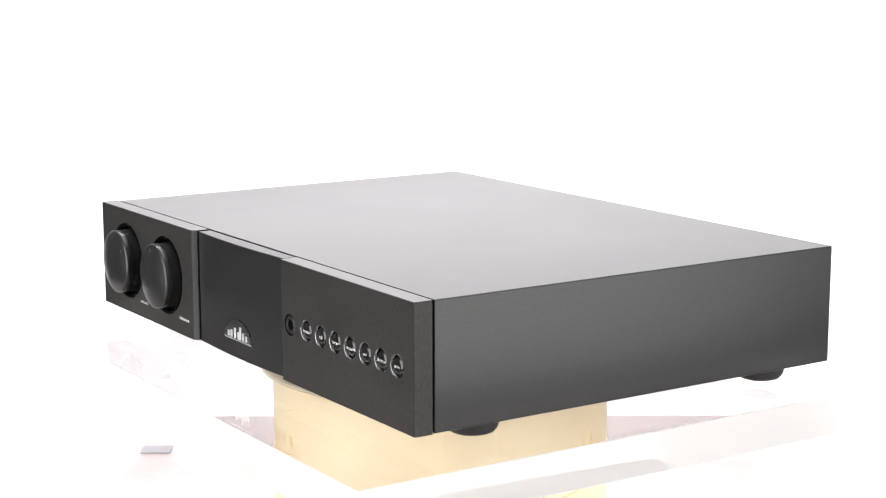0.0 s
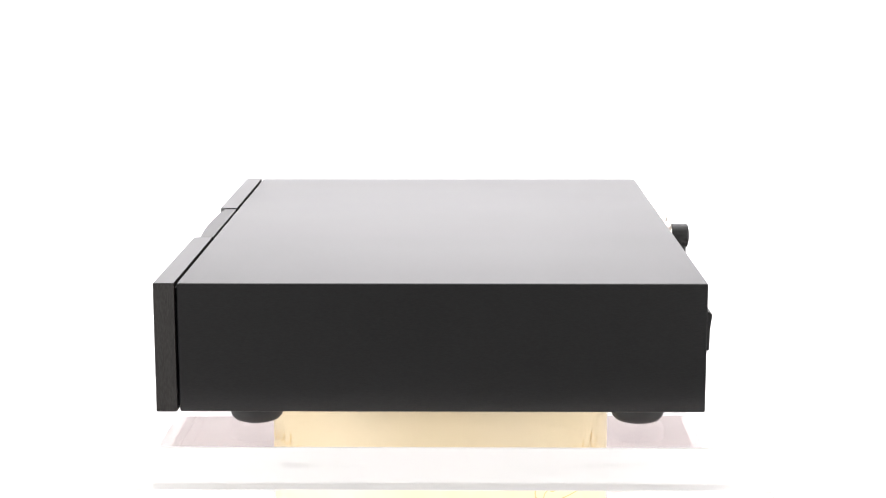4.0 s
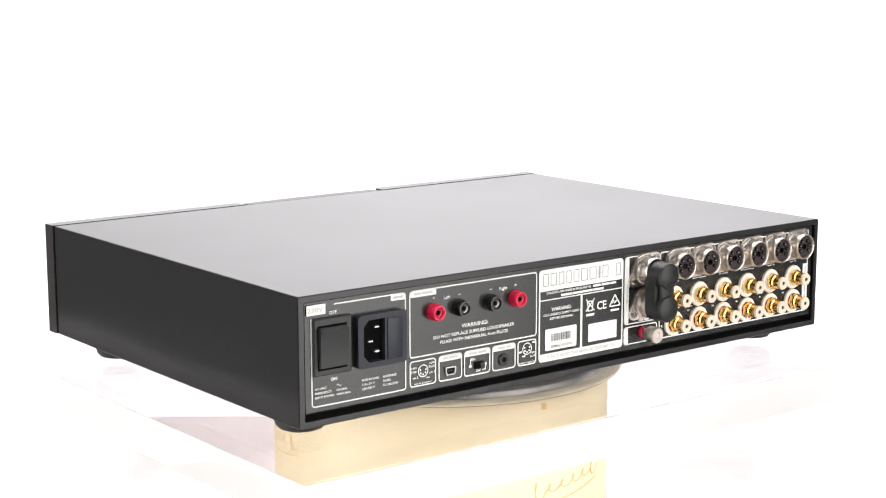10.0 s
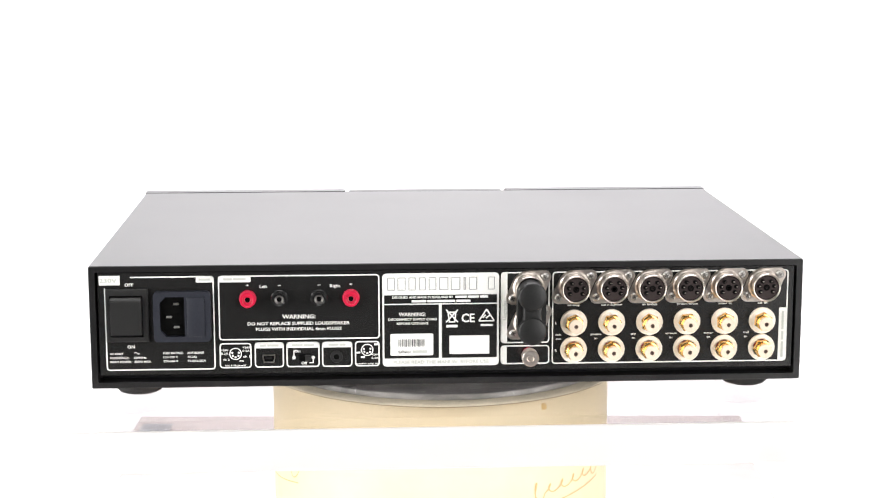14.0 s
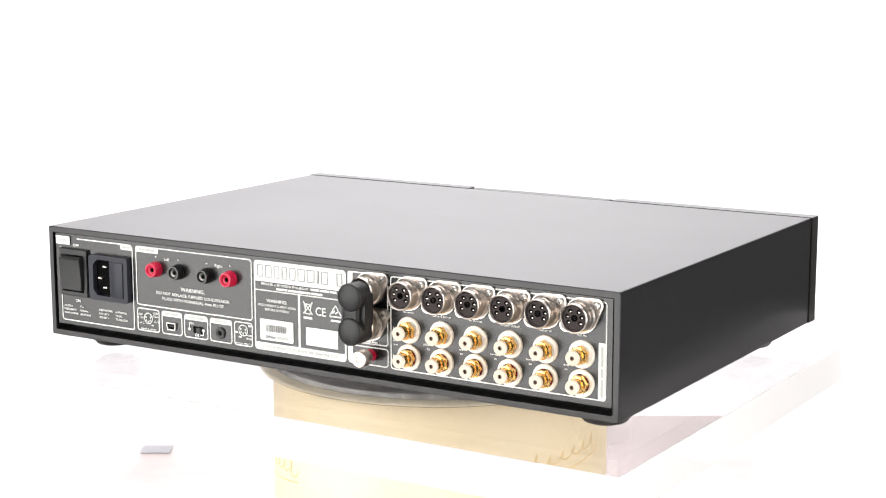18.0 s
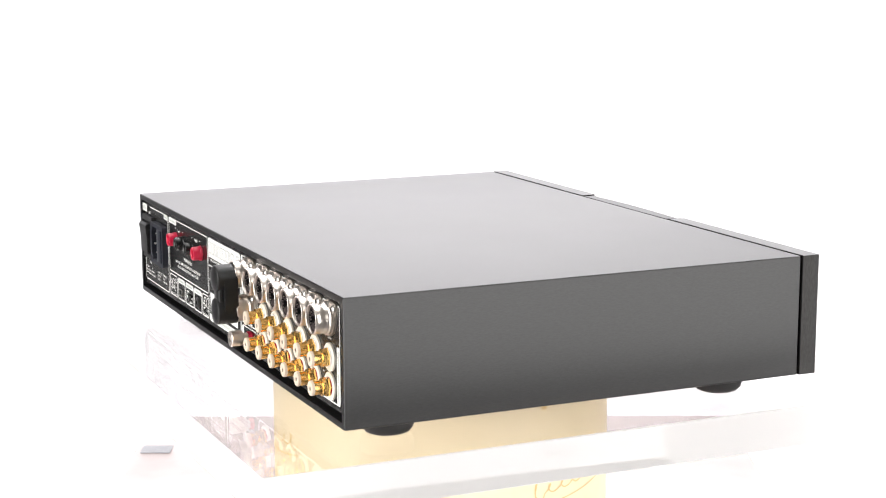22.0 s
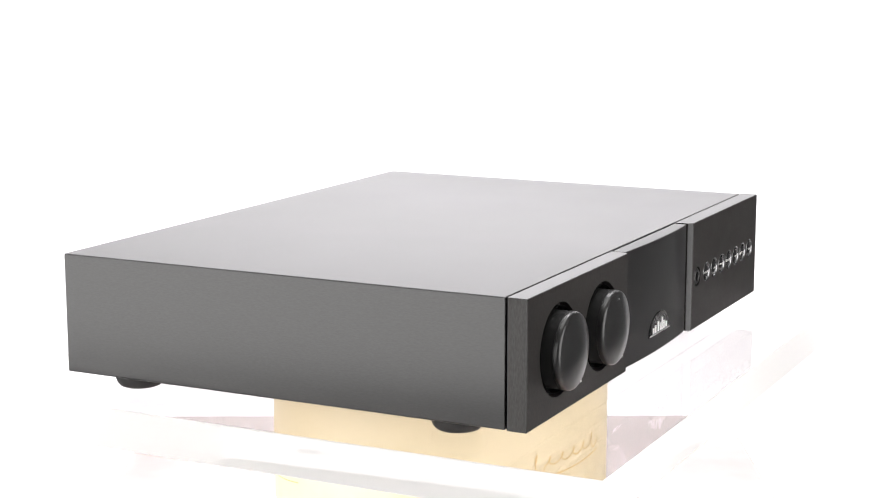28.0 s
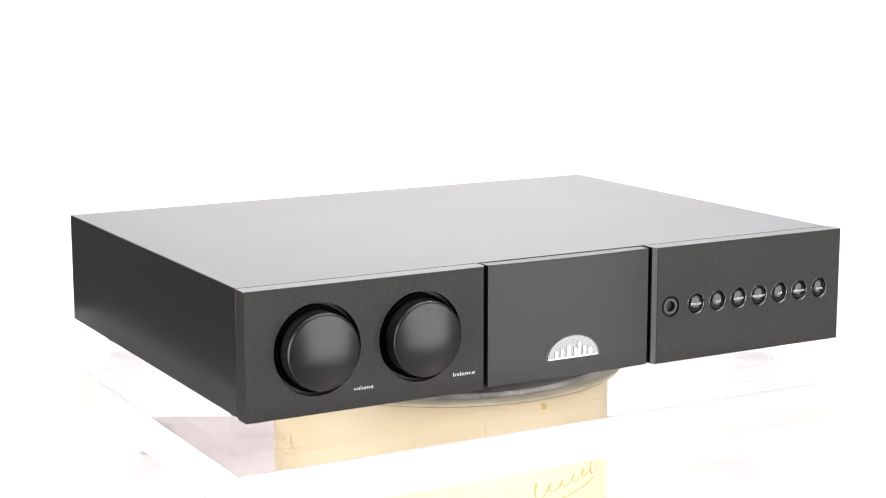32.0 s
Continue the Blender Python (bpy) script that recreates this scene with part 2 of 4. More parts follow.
def letters(words, name, material, parent, place, height, width=0.0, rear=False, label="", bold=0.02, upright=False):
    """Lettering of a given capital height, centred on place, read from the front (-y) or the rear (+y)."""
    cu = bpy.data.curves.new("letters", "FONT")
    cu.body, cu.size, cu.resolution_u = words, 1.0, 2
    cu.align_x = "CENTER"
    cu.offset = bold
    tmp = new("letters", cu)
    me = bpy.data.meshes.new_from_object(tmp.evaluated_get(bpy.context.evaluated_depsgraph_get()))
    bpy.data.objects.remove(tmp)
    bpy.data.curves.remove(cu)
    xs = [v.co.x for v in me.vertices]
    sy = height / 0.70
    sx = width / (max(xs) - min(xs)) if width else sy
    mid = (max(xs) + min(xs)) / 2
    for v in me.vertices:
        x, z = (v.co.x - mid) * sx, (v.co.y - 0.35) * sy
        if upright:
            x, z = -z, x
        v.co = (place[0] - x if rear else place[0] + x, place[1], place[2] + z)
    me.name = name
    me.materials.append(material)
    ob = new(name, me)
    ob.parent = parent
    return tagged(ob, label) if label else ob


# ---------------------------------------------------------------- the place
def setting():
    def slab(name, x0, x1, y0, y1, z0, z1, mat, label):
        ob = new(name, mesh_from(box(x0, x1, y0, y1, z0, z1), name, mat))
        return tagged(ob, label, name.split("_")[0], "", "structure")
    slab("floor", -3.2, 3.2, -3.2, 3.0, -0.1, 0.0, M_WHITEROOM, "plain grey studio floor")
    slab("ceiling", -3.2, 3.2, -3.2, 3.0, 3.2, 3.3, M_CEILING, "plain white studio ceiling")
    slab("wall_north", -3.2, 3.2, 2.8, 3.0, 0.0, 3.2, M_WHITEROOM, "plain grey studio wall behind the backdrop")
    slab("wall_south", -3.2, 3.2, -3.2, -3.0, 0.0, 3.2, M_ROOM, "plain grey studio wall")
    slab("wall_west", -3.2, -3.0, -3.0, 2.8, 0.0, 3.2, M_WHITEROOM, "plain grey studio wall")
    slab("wall_east", 3.0, 3.2, -3.0, 2.8, 0.0, 3.2, M_WHITEROOM, "plain grey studio wall")
    bm = bmesh.new()
    prof = [(0.7, 0.004), (1.1, 0.004)]
    for i in range(13):
        a = radians(90 * i / 12)
        prof.append((1.5 + 0.8 * math.sin(a), 0.804 - 0.8 * math.cos(a)))
    prof += [(2.3, 0.804 + 0.45 * i) for i in range(1, 6)]
    rows = [[bm.verts.new((x, y, z)) for x in (-1.65, -0.8, 0, 0.8, 1.65)] for y, z in prof]
    for a, b in zip(rows, rows[1:]):
        for i in range(4):
            bm.faces.new((a[i], a[i + 1], b[i + 1], b[i]))
    me = mesh_from(bm, "backdrop", M_BACKDROP, 60)
    ob = new("backdrop", me)
    mod = ob.modifiers.new("paper", "SOLIDIFY")
    mod.thickness, mod.offset = 0.003, 0
    tagged(ob, "bright seamless white paper backdrop sweep", "backdrop", "", "structure")


def table():
    half = 0.2585
    t = thing("display_table", "pale pinkish white laminate display table", "table", pose(0, 0, 0))
    part("tabletop", box(-half, half, -0.33, 0.265, TABLE - 0.03, TABLE, 0.002), M_TABLE, t)
    for sx in (-1, 1):
        for y in (-0.29, 0.235):
            part("leg", box(sx * 0.225 - 0.02, sx * 0.225 + 0.02, y - 0.02, y + 0.02, 0.0, TABLE - 0.0305, 0.003), M_TABLE, t)
    tape = new("tape_patch", mesh_from(box(-0.0125, 0.0125, -0.0105, 0.0105, 0, 0.0004), "tape_patch", M_TAPE))
    tape.matrix_basis = pose(-0.2395, 0.2277, TABLE + 0.0003, 0, 0, 0)
    tagged(tape, "small grey tape patch stuck on the tabletop", "tape")


R_LID = 0.1264


def drum():
    r = 0.1168
    d = thing("motor_drum", "cream yellow enamelled drum housing a turntable motor", "turntable base", pose(0, 0, TABLE))
    h = DRUM_TOP - TABLE
    part("shell", lathe([(0, 0), (r, 0), (r, h - 0.0004), (0, h - 0.0004)], "z", n=128), M_DRUM, d)
    # Ring with the gap's shadow line painted in its colour.
    part("seam", lathe([(r - 0.003, h - 0.0006), (R_LID - 0.0006, h - 0.0006), (R_LID - 0.0004, h - 0.0002), (r - 0.003, h)], "z", n=128), M_GAPSHADE, d, "thin mottled brown ring painted as the gap shade under the lid")
    part("lid", lathe([(0, h - 0.0002), (R_LID - 0.0006, h - 0.0002), (R_LID, h + 0.0001), (R_LID - 0.0002, h + 0.0006), (R_LID - 0.0012, h + 0.0012), (R_LID - 0.004, h + 0.0016), (0, h + 0.0016)], "z", n=128), M_DRUMRIM, d, "worn cream lid wider than the drum")
    part("screw", lathe([(0, 0), (0.0022, 0), (0.0022, 0.0012), (0, 0.0016)], "y", (0.0665 * 1.0, -math.sqrt(r * r - 0.0665 ** 2) + 0.0004, h - 0.008), 16, -1), M_SCRIPT, d, "small tarnished screw")
    # A flourish in ochre, wrapped on the shell: loops with an underline, standing for a script mark.
    for start in (-88.5, 30.2):
        pts = []
        for i in range(131):
            u = i / 130.0
            a = u * 6.0 * 2 * math.pi
            s = 0.068 * u + 0.0030 * math.sin(a + 1.1)
            tall = 2.0 if u < 0.14 else 1.7 if u > 0.88 else 0.9
            z = 0.0690 + 0.006 * u + 0.0034 * tall * math.sin(a)
            pts.append((s, z))
        line = [(0.012 + 0.058 * i / 30.0, 0.0605 + 0.006 * (i / 30.0) ** 1.6) for i in range(31)]
        bm = bmesh.new()
        for row in (pts, line):
            prev = None
            for k, (s, z) in enumerate(row):
                n0, n1 = row[max(k - 1, 0)], row[min(k + 1, len(row) - 1)]
                dx, dz = n1[0] - n0[0], n1[1] - n0[1]
                ln = math.hypot(dx, dz) or 1
                w = 0.00040
                pair = []
                for sg in (-1, 1):
                    ss, zz = s - sg * w * dz / ln, z + sg * w * dx / ln
                    ang = radians(start) + ss / r
                    rr = r + 0.00035
                    pair.append(bm.verts.new((rr * math.sin(ang), -rr * math.cos(ang), zz)))
                if prev:
                    bm.faces.new((prev[0], prev[1], pair[1], pair[0]))
                prev = pair
        part("script_mark", bm, M_SCRIPT, d, "ochre script flourish")


SPIN0, SPIN = -56.7055, -8.5737


def turn(t):
    return SPIN0 + SPIN * t


DRIFT = [(0, -0.15), (2, 0.09), (6, 0.31), (9, 0.29), (11, 0.26), (13, 0.03), (14, -0.3), (17, -0.85), (19, -0.94), (21, -0.71), (23, 0.0), (28, 0.15), (30, 0.34), (32, 0.34)]


def drift(t):
    for (a, va), (b, vb) in zip(DRIFT, DRIFT[1:]):
        if a <= t <= b:
            return va + (vb - va) * (t - a) / (b - a)
    return 0.0


def plate_body():
    return box(-0.2430, 0.2535, -0.2165, 0.2125, 0, 0.025, 0.0006, 1)


def plate():
    p = new("acrylic_plate", mesh_from(plate_body(), "acrylic_plate", M_ACRYLIC))
    # Edge faces carry the painted white light; top and underside stay clear.
    p.data.materials.append(M_EDGELIGHT)
    for f in p.data.polygons:
        f.material_index = 1 if abs(f.normal.z) < 0.9 else 0
    p.matrix_basis = pose(0, 0, DISC_TOP)
    p.visible_shadow = False
    return tagged(p, "thick clear acrylic plate turning on the drum", "plate")


def disc():
    d = new("turning_disc", mesh_from(lathe([(0, 0), (0.1175, 0), (0.118, 0.0005), (0.118, 0.0035), (0.1175, 0.004), (0, 0.004)], "z", n=96), "turning_disc", M_DISC, 35))
    d.matrix_basis = pose(0, 0, DISC_TOP - 0.0042)
    return tagged(d, "scratched grey metal disc under the acrylic plate", "disc")


# ---------------------------------------------------------------- the amplifier
def holed_face(bm, cells, y, z0, z1, n=48):
    """A front face of side-by-side cells (x0, x1, cx, cz, r); each has a round hole. r = 0: no hole. Returns the hole rims."""
    rims = []
    for x0, x1, cx, cz, r in cells:
        if r == 0:
            bm.faces.new([bm.verts.new((x, y, z)) for x, z in ((x0, z0), (x1, z0), (x1, z1), (x0, z1))])
            continue
        angs = sorted(set([2 * math.pi * i / n for i in range(n)] + [math.atan2(z - cz, x - cx) % (2 * math.pi) for x in (x0, x1) for z in (z0, z1)]))
        inner, outer = [], []
        for a in angs:
            c, s = math.cos(a), math.sin(a)
            tx = ((x1 - cx) / c if c > 0 else (x0 - cx) / c) if abs(c) > 1e-9 else 1e9
            tz = ((z1 - cz) / s if s > 0 else (z0 - cz) / s) if abs(s) > 1e-9 else 1e9
            k = min(tx, tz)
            inner.append(bm.verts.new((cx + r * c, y, cz + r * s)))
            outer.append(bm.verts.new((cx + k * c, y, cz + k * s)))
        m = len(angs)
        for i in range(m):
            j = (i + 1) % m
            bm.faces.new((inner[i], inner[j], outer[j], outer[i]))
        rims.append((inner, cx, cz, r))
    return rims


def fascia(bm, cells, x0, x1, bx0, bx1, yf, yb, depths):
    """A fascia block: holed face, small chamfer, sides that run to bx0..bx1 at the back, and wells."""
    z0, z1, c = FOOT + 0.0001, TOP + 0.0002, 0.0004
    rims = holed_face(bm, cells, yf, z0 + c, z1 - c)
    rings = []
    for xa, xb, za, zb, y in ((x0 + c, x1 - c, z0 + c, z1 - c, yf), (x0, x1, z0, z1, yf + c), (bx0, bx1, z0, z1, yf + 0.0035), (bx0, bx1, z0, z1, yb)):
        rings.append([bm.verts.new((x, y, z)) for x, z in ((xa, za), (xb, za), (xb, zb), (xa, zb))])
    for a, b in zip(rings, rings[1:]):
        for i in range(4):
            bm.faces.new((a[i], a[(i + 1) % 4], b[(i + 1) % 4], b[i]))
    bm.faces.new(rings[-1])
    for (inner, cx, cz, r), depth in zip(rims, depths):
        low = [bm.verts.new((v.co.x, yf + depth, v.co.z)) for v in inner]
        m = len(inner)
        for i in range(m):
            j = (i + 1) % m
            bm.faces.new((inner[i], low[i], low[j], inner[j]))
        bm.faces.new(low)
    bmesh.ops.remove_doubles(bm, verts=bm.verts, dist=1e-6)
    return bm


KNOBS = (-0.1720, -0.1055)
KNOB_Z = FOOT + 0.038
BUTTONS = [("mute", 0.0963)] + [(w, 0.1138 + 0.0171 * i) for i, w in enumerate(("cd", "tuner", "stream", "av", "phono", "aux"))]
BUTTON_Z = FOOT + 0.0366
JACK_X = 0.0758


def front(amp):
    yb = FRONT + 0.0119
    c = 0.0004
    e0, e1 = -W2 - 0.0005, W2 + 0.0005
    f0, f1 = -0.0625, 0.0650
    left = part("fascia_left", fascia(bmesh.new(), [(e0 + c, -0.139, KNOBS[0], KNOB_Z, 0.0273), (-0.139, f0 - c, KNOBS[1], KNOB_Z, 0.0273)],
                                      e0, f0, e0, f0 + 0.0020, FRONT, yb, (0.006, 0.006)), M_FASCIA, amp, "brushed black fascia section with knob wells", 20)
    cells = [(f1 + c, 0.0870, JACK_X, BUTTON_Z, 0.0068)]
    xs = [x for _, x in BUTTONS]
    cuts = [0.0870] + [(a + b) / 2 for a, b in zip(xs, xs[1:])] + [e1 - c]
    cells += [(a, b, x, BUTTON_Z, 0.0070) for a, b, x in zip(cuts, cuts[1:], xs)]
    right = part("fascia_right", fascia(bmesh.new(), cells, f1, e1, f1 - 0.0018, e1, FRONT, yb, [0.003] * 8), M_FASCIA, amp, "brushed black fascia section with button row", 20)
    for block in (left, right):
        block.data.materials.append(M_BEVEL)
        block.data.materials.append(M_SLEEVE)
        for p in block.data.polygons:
            # Slanted sides take a lighter grey than the block's face.
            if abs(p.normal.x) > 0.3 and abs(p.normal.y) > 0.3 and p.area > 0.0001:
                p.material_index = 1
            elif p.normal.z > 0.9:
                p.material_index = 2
    # The centre bows out a little between the two blocks.
    bm = bmesh.new()
    xa, xb = f0 + 0.0050, f1 - 0.0047
    mid, half = (xa + xb) / 2, (xb - xa) / 2
    rows = []
    for i in range(25):
        x = xa + (xb - xa) * i / 24
        y = FRONT + 0.0036 - 0.0022 * (1 - ((x - mid) / half) ** 2)
        rows.append([bm.verts.new(p) for p in ((x, yb, FOOT + 0.0001), (x, y + 0.0004, FOOT + 0.0001), (x, y, FOOT + 0.0005), (x, y, TOP - 0.0006), (x, y + 0.0004, TOP - 0.0002), (x, yb, TOP - 0.0002))])
    for a, b in zip(rows, rows[1:]):
        for k in range(6):
            bm.faces.new((a[k], a[(k + 1) % 6], b[(k + 1) % 6], b[k]))
    bm.faces.new(rows[0])
    bm.faces.new(rows[-1])
    centre = part("fascia_centre", bm, M_CENTRE, amp, "bowed satin black centre section", 20)
    badge(centre, mid)
    # Knobs, each with a dimple that marks its setting.
    for name, x, a, word, wx in (("volume_knob", KNOBS[0], 34.0, "volume", -0.1434), ("balance_knob", KNOBS[1], 93.0, "balance", -0.0762)):
        y0 = FRONT + 0.0070
        prof = [(0.0205, 0.0124), (0.0223, 0.0124), (0.0227, 0.0127), (0.0227, 0.0146)]
        for i in range(1, 8):
            prof.append((0.0202 + 0.0025 * math.cos(radians(78 * i / 7)), 0.0146 + 0.0025 * math.sin(radians(78 * i / 7))))
        r1, h1 = prof[-1]
        for i in range(1, 9):
            r = r1 * (1 - i / 8)
            prof.append((r, h1 + 0.0036 * (1 - (r / r1) ** 2)))
        k = part(name, lathe(prof, "y", (x, y0, KNOB_Z), 96, -1), M_KNOB, amp, "black turned knob with a domed face")
        part("skirt", lathe([(0, 0), (0.0225, 0), (0.0225, 0.0124), (0.0205, 0.0128), (0, 0.0128)], "y", (x, y0, KNOB_Z), 64, -1), M_INNER, k, "matt black skirt")
        rd = 0.0178
        dx, dz = rd * math.cos(radians(a)), rd * math.sin(radians(a))
        dy = h1 + 0.0036 * (1 - (rd / r1) ** 2)
        part("setting_dot", lathe([(0.0003, 0.0), (0.0006, 0.0002), (0.0009, 0.0001), (0.0010, -0.0005)], "y", (x + dx, y0 - dy, KNOB_Z + dz), 16, -1), M_BEVEL, k, "tiny ringed dimple")
        # Lining whose near-black colour stands for shade in the knob well.
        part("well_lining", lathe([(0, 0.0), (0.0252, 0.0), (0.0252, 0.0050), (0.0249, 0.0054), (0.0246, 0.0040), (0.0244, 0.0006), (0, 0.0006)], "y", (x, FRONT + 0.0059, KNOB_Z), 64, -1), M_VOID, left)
        letters(word, "legend", M_PRINT, left, (wx, FRONT - 0.0002, FOOT + 0.0122), 0.0024, 0.0128 if word == "volume" else 0.0152, bold=0.0)
    # Headphone socket and seven domed buttons.
    part("headphone_socket", lathe([(0.0030, -0.004), (0.0032, 0.0026), (0.0036, 0.0030), (0.0052, 0.0030), (0.0058, 0.0024), (0.0060, 0.0)], "y", (JACK_X, FRONT + 0.003, BUTTON_Z), 40, -1), M_KNOB, amp, "black headphone socket")
    ring_prof = [(0.0070, 0.0028), (0.0068, 0.0031), (0.0064, 0.0029), (0.0060, 0.0018), (0.0058, 0.0)]
    def dome(r):
        return 0.0016 + 0.0005 * (1 - (r / 0.0057) ** 2) - (0.0011 * ((r - 0.0036) / 0.0021) ** 2 if r > 0.0036 else 0.0)
    dome_prof = [(0.0057, 0.0)] + [(r, dome(r)) for r in (0.0057, 0.0054, 0.0051, 0.0048, 0.0045, 0.0042, 0.0039, 0.0036, 0.0026, 0.0014, 0.0)]
    ring_me = mesh_from(lathe(ring_prof, "y", (0, 0, 0), 40, -1), "button_ring", M_RING, 50)
    dome_me = mesh_from(lathe(dome_prof, "y", (0, 0, 0), 40, -1), "button", M_GLOSS, 50)
    for word, x in BUTTONS:
        b = share("button", dome_me, amp, pose(x, FRONT + 0.0020, BUTTON_Z))
        share("button_ring", ring_me, b, pose(0, 0.0010, 0))
        wide = {"mute": 0.0078, "cd": 0.0038, "tuner": 0.0080, "stream": 0.0098, "av": 0.0036, "phono": 0.0092, "aux": 0.0056}[word]
        word_ob = letters(word, "legend", M_PRINT, b, (0, 0, 0), 0.0021, wide, bold=0.0)
        for v in word_ob.data.vertices:
            v.co.y = -dome(min(math.hypot(v.co.x, v.co.z), 0.0056)) - 0.00012


def badge(centre, mid):
    cx, z = mid + 0.001, FOOT + 0.0120
    y = FRONT + 0.0016

    def half_disc(a, b, z0, n=24):
        return [(cx + a * math.cos(math.pi * i / n), z0 + b * math.sin(math.pi * i / n)) for i in range(n + 1)]
    part("badge_seat", prism(half_disc(0.0202, 0.0149, z - 0.0004), y - 0.0003, y + 0.0012), M_GLOSS, centre)
    part("badge", prism(half_disc(0.0185, 0.0136, z + 0.0004), y - 0.0007, y + 0.0006), M_BADGE, centre, "smoked glossy half-moon badge")
    part("badge_base", box(cx - 0.0185, cx + 0.0185, y - 0.0012, y - 0.0004, z, z + 0.0010, 0.0002, 1), M_DARKBADGE, centre, "thin chrome base strip")
    for dx, h in ((-0.0125, 0.0048), (-0.0085, 0.0062), (-0.0035, 0.0085), (0.0015, 0.0062), (0.0040, 0.0105), (0.0080, 0.0066), (0.0122, 0.0050)):
        part("badge_bar", box(cx + dx - 0.0011, cx + dx + 0.0011, y - 0.0013, y - 0.0005, z + 0.0014, z + 0.0014 + h * 0.8, 0.0002, 1), M_DARKBADGE, centre)


def body(amp):
    # The sleeve: a tube of 4 mm plate, open at the rear round the recessed panel.
    bm = bmesh.new()
    y0, y1 = FRONT + 0.0135, BACK
    th, c = 0.0038, 0.0005
    rings = []
    for x, z0, z1, y in ((W2 - c, FOOT + c, TOP - c, y0), (W2, FOOT, TOP, y0 + c), (W2, FOOT, TOP, y1 - c), (W2 - c, FOOT + c, TOP - c, y1),
                         (W2 - th, FOOT + th, TOP - th, y1), (W2 - th, FOOT + th, TOP - th, BACK - 0.012)):
        rings.append([bm.verts.new((px, y, pz)) for px, pz in round_rect(-x, z0, x, z1, 0.0010, 4)])
    for a, b in zip(rings, rings[1:]):
        n = len(a)
        for i in range(n):
            bm.faces.new((a[i], a[(i + 1) % n], b[(i + 1) % n], b[i]))
    bm.faces.new(rings[0])
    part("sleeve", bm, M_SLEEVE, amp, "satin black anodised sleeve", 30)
    part("chassis_front", box(-W2 + 0.003, W2 - 0.003, FRONT + 0.0110, FRONT + 0.0142, FOOT + 0.003, TOP - 0.003), M_INNER, amp, "dark gap behind the fascia")
    foot = mesh_from(lathe([(0, 0), (0.0112, 0), (0.0130, 0.0007), (0.0148, 0.0027), (0.0157, 0.0055), (0.0159, 0.0085), (0.0159, FOOT + 0.0002), (0, FOOT + 0.0002)], "z", n=40), "foot", M_RUBBER, 35)
    for x in (-0.1898, 0.1915):
        for y in (-0.1030, 0.1205):
            share("foot", foot, amp, pose(x, y, 0))


def z_(v):
    return FOOT + (v + 1.1) / 1000.0


def x_(v):
    return v * 0.9965 / 1000.0


PY = PANEL + 0.0003


